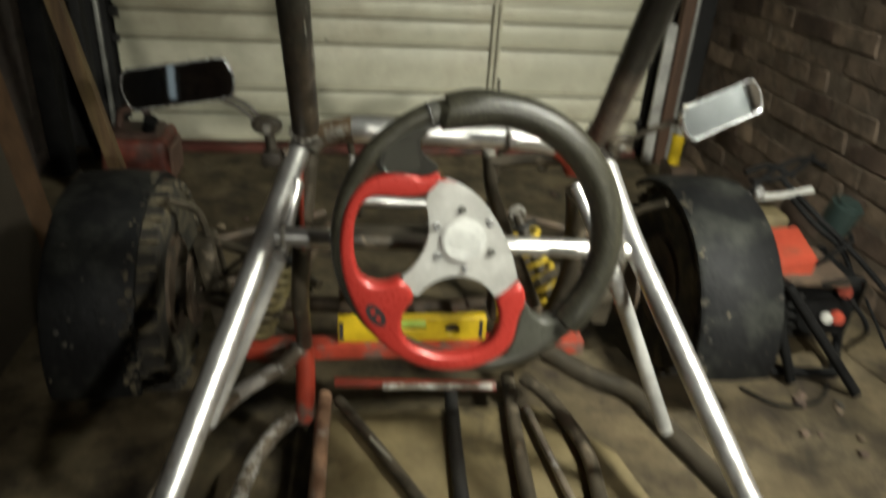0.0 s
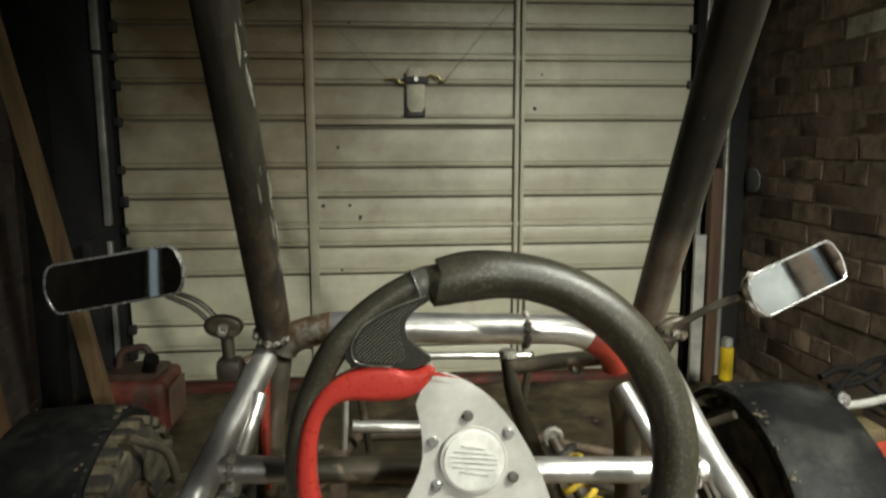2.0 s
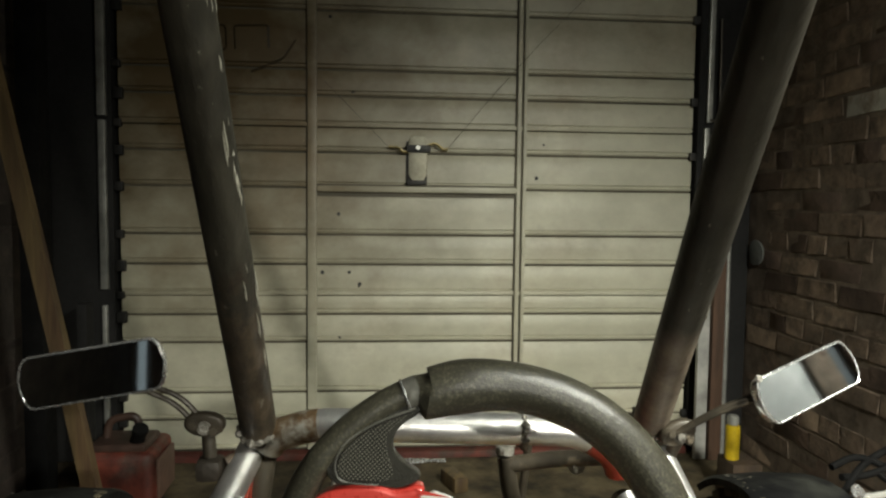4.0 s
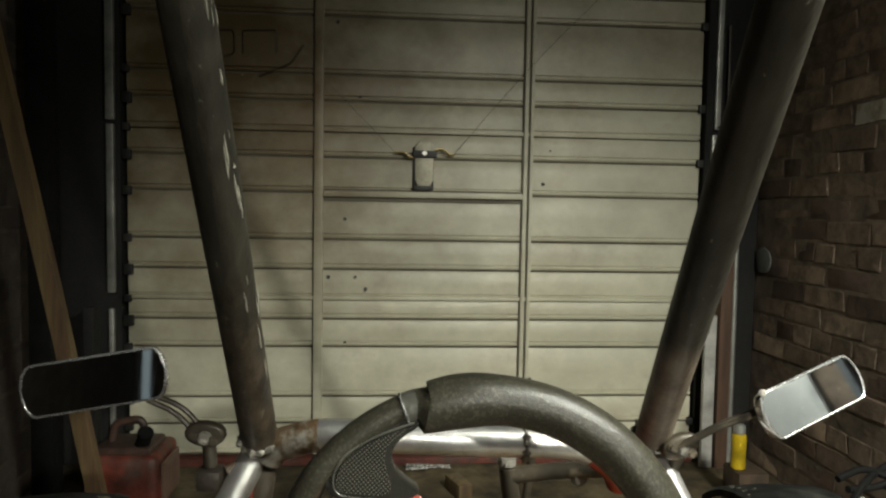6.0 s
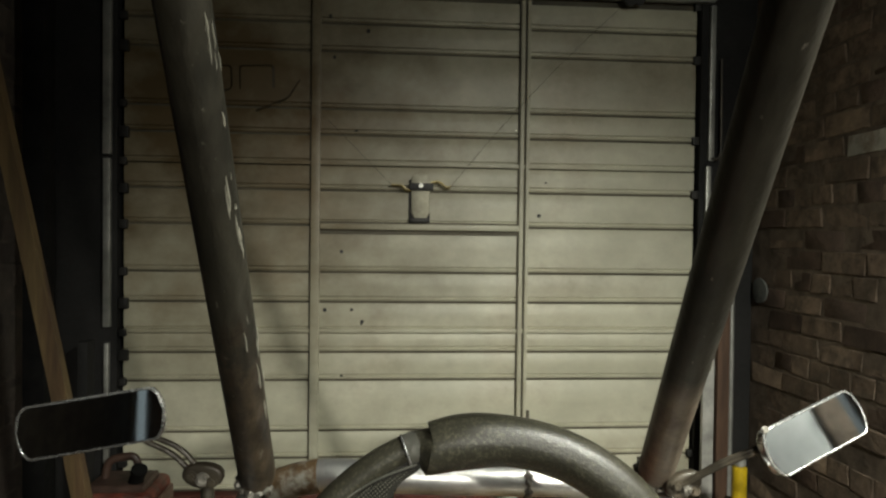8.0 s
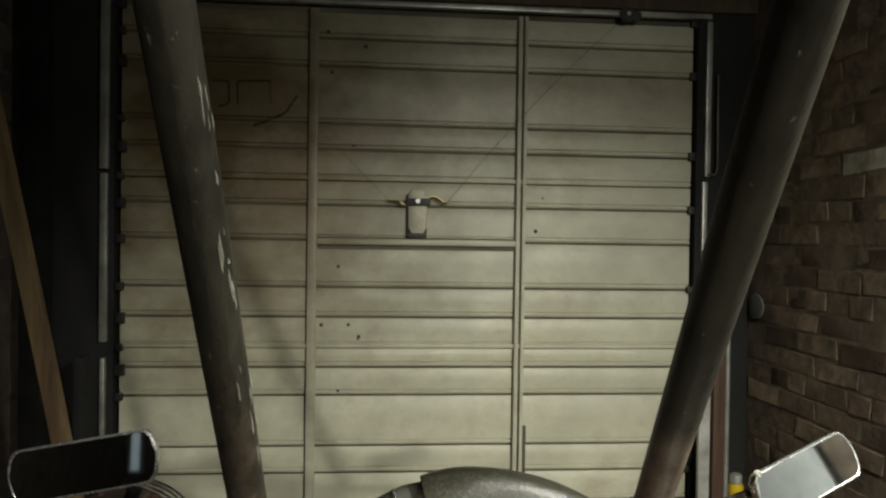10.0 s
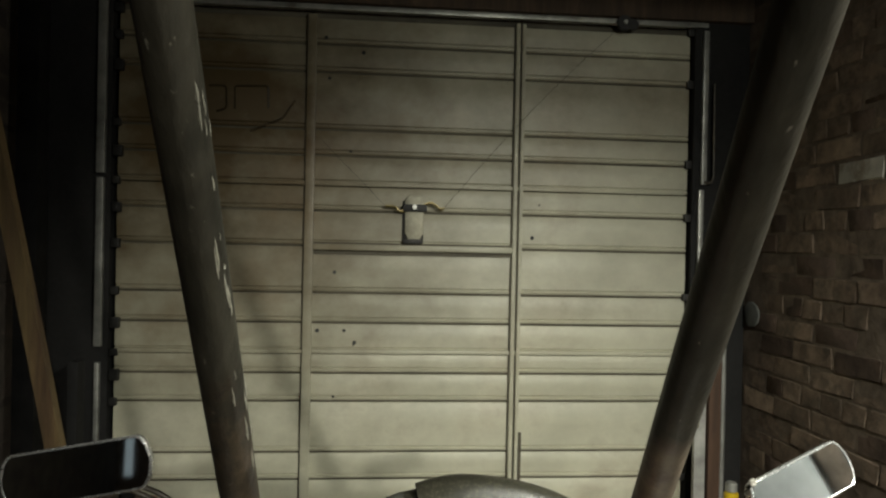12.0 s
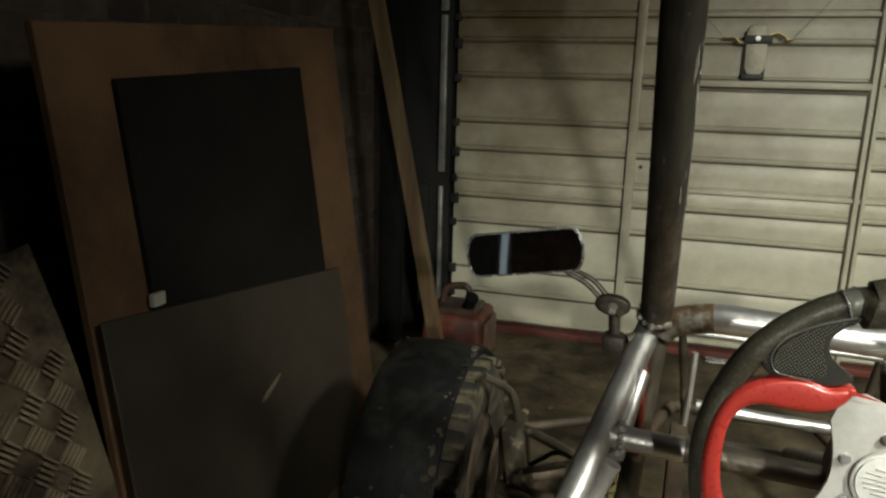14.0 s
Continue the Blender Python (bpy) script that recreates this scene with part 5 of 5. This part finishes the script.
def tilted_board(name, y0, y1, z0, z1, lift, thick, mat, label, category, slope=0.124, foot=-1.145, skew=0.0):
    """A sheet leaning against the left wall."""
    bm = bmesh.new()
    bmesh.ops.create_cube(bm, size=1.0)
    for v in bm.verts:
        y = y0 if v.co.y < 0 else y1
        z = z0 if v.co.z < 0 else z1
        z += skew * (y - y0) if v.co.z > 0 else 0
        x = foot - slope * z + lift + (thick if v.co.x > 0 else 0)
        v.co = Vector((x, y, z))
    bmesh.ops.bevel(bm, geom=list(bm.edges), offset=min(0.0015, thick * 0.3), segments=1, affect="EDGES")
    return solid(name, bm, mat, label, category)


tilted_board("chipboard_sheet", -2.03, -1.025, 0.005, 1.095, 0.0, 0.016, "mdf", "large brown chipboard sheet leaning against the side wall", "board", skew=0.065)
tilted_board("black_panel", -1.895, -1.262, 0.005, 1.015, 0.018, 0.012, "black_panel", "matt black panel leaning on the chipboard sheet", "panel", skew=0.055)
hb = tilted_board("hardboard_sheet", -2.03, -1.205, 0.005, 0.645, 0.040, 0.006, "hardboard", "dull brown hardboard sheet leaning on the black panel", "board", slope=0.135, skew=-0.13)
solid("paper_label", box((-1.2, -1.905, 0.632), (-1.188, -1.875, 0.655), 0.002), "label", "small torn white paper label stuck on the boards", "label")


part("scrape", plate(soft_loop([(-1.645, 0.345), (-1.61, 0.353), (-1.555, 0.376), (-1.562, 0.383), (-1.612, 0.366), (-1.643, 0.354)], 1), [], 0.0012, lambda u, v, w: Vector((-1.145 - 0.135 * v + 0.0458 + w, u, v))), "mud", hb, "pale scrape")


def build_tread_sheet():
    bm = bmesh.new()
    n, k = 26, 30
    grid = [[None] * (n + 1) for _ in range(k + 1)]
    for i in range(k + 1):
        for j in range(n + 1):
            z = (0.79 + 0.02 * math.sin(i * 0.4)) * j / n
            y = -2.9 + (0.865 - 0.15 * max(0.0, z - 0.38)) * i / k
            x = -1.12 - 0.16 * z + 0.012 * noise.noise(Vector((y * 4, z * 4, 2)))
            grid[i][j] = bm.verts.new((x, y, z + 0.002))
    for i in range(k):
        for j in range(n):
            bm.faces.new((grid[i][j], grid[i + 1][j], grid[i + 1][j + 1], grid[i][j + 1]))
    bmesh.ops.solidify(bm, geom=list(bm.faces), thickness=0.006)
    sheet = thing("tread_sheet", (-1.17, -2.47, 0), "dirty buff sheet with raised tread bars leaning by the boards", "sheet")
    body = part("sheet", bm, "mat", sheet)
    bars = bmesh.new()
    for i in range(17):
        for j in range(16):
            yc, zc = -2.86 + 0.05 * i, 0.03 + 0.048 * j
            if yc > -2.07 - 0.15 * max(0.0, zc - 0.38):
                continue
            tilt = radians(45 if (i + j) % 2 else -45)
            for k in range(-2, 3):
                y, z = yc + k * 0.0085 * math.cos(tilt), zc + k * 0.0085 * math.sin(tilt)
                x = -1.12 - 0.16 * z + 0.012 * noise.noise(Vector((y * 4, z * 4, 2))) + 0.0066
                box((x - 0.0025, y - 0.002, z - 0.016), (x + 0.0025, y + 0.002, z + 0.016), 0, bars, Matrix.Rotation(tilt, 4, "X"))
    tagged(part("tread_relief", bars, "mat", sheet, smooth=0), kind="stuff")


build_tread_sheet()


def build_plank():
    bm = bmesh.new()
    a, b = Vector((-1.022, -0.70, 0.0)), Vector((-1.372, -0.72, 1.80))
    d = (b - a).normalized()
    side = Vector((0, 1, 0)).cross(d).normalized()
    for k in range(13):
        t = k / 12
        c = a.lerp(b, t) + side * 0.004 * math.sin(t * 5)
        for u, w in ((-1, -1), (1, -1), (1, 1), (-1, 1)):
            bm.verts.new(c + side * u * 0.021 + Vector((0, 1, 0)) * w * 0.018)
    bm.verts.ensure_lookup_table()
    for k in range(12):
        for j in range(4):
            bm.faces.new([bm.verts[i] for i in (4 * k + j, 4 * k + (j + 1) % 4, 4 * k + 4 + (j + 1) % 4, 4 * k + 4 + j)])
    bm.faces.new(bm.verts[:4])
    bm.faces.new(bm.verts[-4:])
    bmesh.ops.bevel(bm, geom=[e for e in bm.edges if e.calc_face_angle(0) > 1], offset=0.003, segments=2, affect="EDGES")
    solid("plank", bm, "wood", "pale sawn timber plank leaning against the side wall", "plank")
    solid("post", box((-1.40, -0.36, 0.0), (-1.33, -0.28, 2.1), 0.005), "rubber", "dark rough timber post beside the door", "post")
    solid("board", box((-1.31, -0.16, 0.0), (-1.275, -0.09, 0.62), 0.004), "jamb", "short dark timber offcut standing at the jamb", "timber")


build_plank()


def build_can():
    can = thing("fuel_can", (-1.06, -0.38, 0), "faded red plastic fuel can with a dark lid on the floor", "fuel can")
    bm = box((-1.19, -0.50, 0.0), (-0.945, -0.26, 0.185), 0.035, None, None, 4)
    for v in bm.verts:
        if v.co.z > 0.12:
            v.co.y += 0.02
            v.co.x = -1.07 + (v.co.x + 1.07) * 0.93
        v.co += 0.004 * noise.noise_vector(v.co * 9)
    part("body", bm, "can_red", can, "faded red body")
    part("side_panel", box((-0.949, -0.46, 0.03), (-0.937, -0.29, 0.16), 0.005), "can_tan", can, "dusty pale side")
    part("lid", box((-1.16, -0.46, 0.182), (-0.98, -0.30, 0.21), 0.012, None, None, 3), "can_dark", can, "grimy dark lid")
    part("handle", sweep(rounded([(-1.13, -0.38, 0.205), (-1.12, -0.38, 0.27), (-1.03, -0.38, 0.285), (-1.02, -0.38, 0.205)], 0.03), 0.013, 12), "can_dark", can, "dark brown handle")
    part("spout", sweep([(-1.02, -0.42, 0.205), (-1.0, -0.45, 0.25)], [0.024, 0.02], 16), "rubber", can)
    part("cap", disc((-0.997, -0.455, 0.257), (0.2, -0.3, 0.5), 0.025, 0.02, 18, 0.003), "rubber", can)


build_can()


def build_right_side():
    # uprights between door and brick wall
    solid("plaster_patch", plate(soft_loop([(-0.14, 0.77), (-0.06, 0.76), (-0.045, 0.83), (-0.07, 0.865), (-0.13, 0.86), (-0.16, 0.82)], 2), [], 0.006, lambda u, v, w: Vector((RIGHT - 0.004 - w, u, v)), 0.002), "plaster", "smear of pale grey plaster on the brick wall", "plaster patch")
    solid("pale_board", box((1.0, -0.125, 0.0), (1.045, -0.105, 0.60), 0.003), "white_rod", "narrow pale painted board standing at the jamb", "board")
    solid("timber", box((1.05, -0.14, 0.0), (1.098, -0.09, 0.86), 0.005), "red_wood", "reddish brown timber upright at the jamb", "timber")
    solid("conduit", sweep([(1.112, -0.12, 0.02), (1.112, -0.12, 0.5), (1.108, -0.12, 1.05)], 0.0105, 14), "galv", "pale upright steel conduit by the brick wall", "pipe")
    bm = box((0.955, -0.52, 0.0), (1.06, -0.40, 0.125), 0.008)
    solid("tool_box", bm, "old_wood", "low grimy wooden box by the brick wall", "box")
    can = thing("spray_can", (0.977, -0.46, 0.125), "yellow spray can with a grey cap", "spray can")
    part("body", disc((0.979, -0.46, 0.185), (0, 0, 1), 0.024, 0.12, 24, 0.004), "yellow", can)
    part("cap", disc((0.979, -0.46, 0.262), (0, 0, 1), 0.02, 0.032, 20, 0.004), "galv", can)
    rng = random.Random(8)
    for k in range(7):
        x, y = rng.uniform(0.93, 1.19), rng.uniform(-1.05, -0.66)
        s = rng.uniform(0.03, 0.06)
        bm = box((x - s, y - s * 0.8, 0), (x + s, y + s * 0.8, rng.uniform(0.06, 0.14)), 0.014, None, Matrix.Rotation(rng.uniform(0, 3), 4, "Z"), 2)
        solid("rubble_lump", bm, rng.choice(["rubber", "brick_dark", "old_wood", "rust"]), "dark grimy lump of scrap on the floor", "scrap", group="scrap by the wall")
    # the red machine
    mc = thing("garden_machine", (0.85, -1.58, 0), "orange-red and black petrol machine on a tubular frame", "machine")
    bm = bmesh.new()
    lo, hi = [(0.705, -1.63, 0.318), (0.81, -1.63, 0.334), (0.826, -1.50, 0.358), (0.726, -1.50, 0.350)], 0.05
    top = [bm.verts.new(p) for p in lo]
    bot = [bm.verts.new((x, y, z - hi)) for x, y, z in lo]
    bm.faces.new(top)
    bm.faces.new(bot[::-1])
    for k in range(4):
        bm.faces.new((top[k], bot[k], bot[(k + 1) % 4], top[(k + 1) % 4]))
    bmesh.ops.bevel(bm, geom=list(bm.edges), offset=0.006, segments=2, affect="EDGES")
    part("cover", bm, "machine_red", mc, "orange-red cover")
    part("shelf", box((0.735, -1.66, 0.270), (0.90, -1.48, 0.288), 0.006, None, Matrix.Rotation(radians(-6), 4, "Z")), "old_wood", mc, "dusty brown shelf")
    part("engine", box((0.745, -1.63, 0.10), (0.965, -1.46, 0.268), 0.025, None, None, 3), "rubber", mc, "black engine block")
    part("recoil_cover", disc((0.85, -1.635, 0.18), (0, -1, 0), 0.06, 0.02, 28, 0.004), "rubber", mc)
    for k in range(5):
        part("cooling_fin", box((0.76, -1.642, 0.115 + 0.028 * k), (0.80, -1.628, 0.123 + 0.028 * k), 0.002), "black_steel", mc)
    part("pad", box((0.735, -1.46, 0.30), (0.83, -1.36, 0.36), 0.012), "pan", mc, "dusty brown pad")
    part("tank", disc((1.015, -1.40, 0.335), (0.15, -0.2, 1), 0.042, 0.10, 24, 0.012), "teal", mc, "dull teal tank")
    for z, x in ((0.253, 0.891), (0.175, 0.897)):
        part("knob", disc((x, -1.645, z), (-0.2, -1, 0.2), 0.017, 0.035, 16, 0.005), "machine_red", mc, "orange knob")
    part("plug", disc((0.868, -1.645, 0.175), (-0.2, -1, 0.2), 0.014, 0.03, 14, 0.003), "white_rod", mc)
    for pts in ([(0.719, -1.67, 0.285), (0.83, -1.71, 0.15), (0.943, -1.744, 0.012)], [(0.97, -1.50, 0.25), (0.965, -1.58, 0.14), (0.95, -1.64, 0.012)], [(0.719, -1.66, 0.285), (0.75, -1.66, 0.15), (0.80, -1.69, 0.012)],
                [(0.76, -1.655, 0.02), (0.945, -1.67, 0.02)], [(0.98, -1.42, 0.25), (1.0, -1.38, 0.012)]):
        part("leg", sweep(rounded(pts, 0.03), 0.0125, 12), "rubber", mc, "black tube leg")
    part("lever", sweep(rounded([(0.66, -1.44, 0.41), (0.721, -1.42, 0.397), (0.80, -1.42, 0.402), (0.894, -1.42, 0.421)], 0.02), [0.006] * 3 + [0.009] * (len(rounded([(0, 0, 0), (1, 0, 0), (2, 1, 0), (3, 0, 0)], 0.02)) - 3), 10), "white_rod", mc, "white plastic lever")
    for x, y, z in ((0.625, -1.46, 0.405), (0.685, -1.47, 0.425), (0.735, -1.45, 0.425), (0.60, -1.44, 0.40)):
        bolt((x, y, z), (0.3, -0.8, 0.5), 0.011, mc, "bright_chrome")
    part("clamp_bar", sweep([(0.56, -1.45, 0.405), (0.64, -1.46, 0.400), (0.70, -1.46, 0.41)], 0.007, 10), "galv", mc, "dull steel clamp bar")
    part("lever_clamp", box((0.655, -1.47, 0.37), (0.70, -1.42, 0.415), 0.008), "galv", mc)
    for pts in ([(0.70, -1.44, 0.40), (0.78, -1.38, 0.45), (0.90, -1.33, 0.48), (1.0, -1.30, 0.44)], [(0.82, -1.38, 0.44), (0.88, -1.46, 0.38), (0.97, -1.55, 0.30), (1.05, -1.60, 0.22)], [(0.73, -1.40, 0.436), (0.80, -1.38, 0.43), (0.85, -1.39, 0.455), (0.885, -1.40, 0.51)], [(0.72, -1.38, 0.45), (0.79, -1.36, 0.47), (0.86, -1.38, 0.44)], [(0.84, -1.42, 0.40), (0.88, -1.50, 0.35), (0.96, -1.52, 0.30), (1.0, -1.56, 0.2)]):
        part("hose", sweep(rounded(pts, 0.06), 0.0075, 10), "rubber", mc, "black bent hose")
    for pts in ([(0.80, -1.68, 0.29), (0.86, -1.72, 0.33), (0.93, -1.66, 0.28), (0.98, -1.60, 0.16)], [(0.83, -1.60, 0.30), (0.89, -1.62, 0.37), (0.98, -1.50, 0.33)], [(0.90, -1.66, 0.24), (0.96, -1.70, 0.17), (0.98, -1.62, 0.06)]):
        part("hose", sweep(rounded(pts, 0.05), 0.006, 10), "rubber", mc)
    for k, pts in enumerate(([(0.66, -1.70, 0.006), (0.72, -1.78, 0.006), (0.83, -1.77, 0.006), (0.90, -1.70, 0.006)], [(1.0, -1.60, 0.2), (1.08, -1.75, 0.006), (0.98, -1.95, 0.006), (0.95, -2.2, 0.006)])):
        solid("cable", sweep(rounded(pts, 0.08, 8), 0.004, 8), "rubber", "thin black cable lying on the floor", "cable", group="cables")
    solid("rag", plate(soft_loop([(-0.56, -2.10), (-0.535, -2.10), (-0.53, -2.22), (-0.555, -2.22)], 2), [], 0.004, lambda u, v, w: Vector((u, v, 0.296 + w + 0.004 * math.sin(u * 90)))), "blue", "pale blue rag lying on the lower side tube", "rag")
    rng = random.Random(31)
    for k in range(9):
        a = Vector((rng.uniform(0.90, 1.12), rng.uniform(-1.35, -0.75), 0.005))
        pts = [a + Vector((rng.uniform(-0.12, 0.12), rng.uniform(-0.12, 0.12), rng.uniform(0, 0.05) if 0 < j < 3 else 0)) for j in range(4)]
        solid("wire", sweep(rounded(pts, 0.05, 5), rng.uniform(0.002, 0.0045), 7), rng.choice(["rubber", "rubber", "rust", "white_rod"]), "loose bent wire lying in the clutter", "wire", group="wires by the wall")
    for k in range(12):
        x, y, q = rng.uniform(0.72, 1.15), rng.uniform(-2.0, -1.70), rng.uniform(0.006, 0.018)
        bm = bmesh.new()
        bmesh.ops.create_icosphere(bm, subdivisions=1, radius=q, matrix=Matrix.Translation((x, y, q * 0.35)) @ Matrix.Diagonal((1, rng.uniform(0.6, 1.8), 0.5, 1)))
        for v in bm.verts:
            v.co += noise.noise_vector(v.co * 60) * q * 0.4
        solid("dirt_clod", bm, rng.choice(["rust", "brick_dark", "tyre"]), "small dry clod of dirt on the floor", "dirt", group="dirt on the floor")
    rng = random.Random(12)
    for k in range(26):
        x, y = rng.uniform(-1.0, -0.42) if k < 18 else rng.uniform(0.2, 0.5), rng.uniform(-1.35, -0.5)
        q = rng.uniform(0.006, 0.02)
        bm = bmesh.new()
        bmesh.ops.create_icosphere(bm, subdivisions=1, radius=q, matrix=Matrix.Translation((x, y, q * 0.4)) @ Matrix.Diagonal((1, rng.uniform(0.6, 1.5), 0.6, 1)))
        for v in bm.verts:
            v.co += noise.noise_vector(v.co * 60) * q * 0.4
        solid("dirt_clod", bm, rng.choice(["mat", "rust", "brick_dark", "tyre"]), "small dry clod of dirt on the floor", "dirt", group="dirt on the floor")
    blk = box((0.005, -0.40, 0.0), (0.055, -0.28, 0.05), 0.004, None, Matrix.Rotation(radians(20), 4, "Z"))
    solid("wood_block", blk, "wood", "small offcut of pale wood on the floor", "wood block")
    pl = thing("pliers", (-0.05, -0.11, 0.0), "steel pliers lying open on the floor", "pliers")
    for sgn in (1, -1):
        part("jaw", sweep(rounded([(-0.15, -0.11 + 0.02 * sgn, 0.008), (-0.07, -0.11 + 0.012 * sgn, 0.010), (-0.02, -0.11 - 0.004 * sgn, 0.010), (0.02, -0.11 - 0.006 * sgn, 0.008)], 0.02), 0.006, 10), "bright_chrome", pl, "worn steel handle")
    solid("spanner", plate(soft_loop([(-0.24, -1.52), (-0.19, -1.50), (-0.12, -1.495), (-0.10, -1.48), (-0.09, -1.50), (-0.11, -1.515), (-0.19, -1.52), (-0.235, -1.535)], 1), [], 0.006, lambda u, v, w: Vector((u, v, 0.005 + w)), 0.001), "bright_chrome", "small steel spanner on the floor", "spanner")


build_right_side()

# ---- brick side walls, last ----


def brick_mesh(seed, length, mat):
    rng = random.Random(seed)
    bm = box((-0.05, -length / 2, -0.034), (0.05, length / 2, 0.034), 0.004, seg=1)
    for v in bm.verts:
        v.co += Vector((rng.uniform(-0.002, 0.002), rng.uniform(-0.006, 0.006), rng.uniform(-0.004, 0.004)))
    return finish("brick", bm, mat, 30)


def build_brick_wall(name, x, inward, label, y_from):
    wall = solid(name, box((min(x - inward * 0.2, x), BACK, 0), (max(x - inward * 0.2, x), 0.06, TOP + 0.06)), "mortar" if inward < 0 else "mortar_shaded", label, "wall", "structure")
    kinds = {}
    for mat in ("brick", "brick_orange", "brick_dark", "brick_pale", "brick_soot"):
        kinds[mat] = [[brick_mesh(11 * i + len(mat), ln, mat) for i in range(3)] for ln in (0.215, 0.1025)]
    rng = random.Random(21 + int(inward))
    for row in range(28):
        z = 0.04 + row * 0.075
        header = row % 4 == 3
        step = 0.1125 if header else 0.225
        y = -0.03 - (0.1125 if row % 2 else 0.0) * (0.5 if header else 1) - rng.uniform(0, 0.01)
        while y > y_from:
            # west wall takes the darkened brick, which carries its shade
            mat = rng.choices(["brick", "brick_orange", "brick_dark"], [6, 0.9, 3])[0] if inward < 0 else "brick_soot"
            if inward < 0 and abs(z - 1.315) < 0.04 and abs(y + 0.62) < 0.13:
                mat = "brick_pale"
            ob = new("brick", rng.choice(kinds[mat][1 if header else 0]))
            ob.location = (x + inward * (0.0012 + rng.uniform(-0.002, 0.002)) - inward * 0.05, y - step / 2, z + rng.uniform(-0.003, 0.003))
            ob.rotation_euler = (rng.uniform(-0.012, 0.012), 0, rng.uniform(-0.006, 0.006))
            ob.parent = wall
            y -= step


build_brick_wall("wall_east", RIGHT, -1, "old dark red brick side wall with patchy mortar", -2.35)
build_brick_wall("wall_west", LEFT, 1, "old brick side wall with its shade put into the brick colour", -2.2)
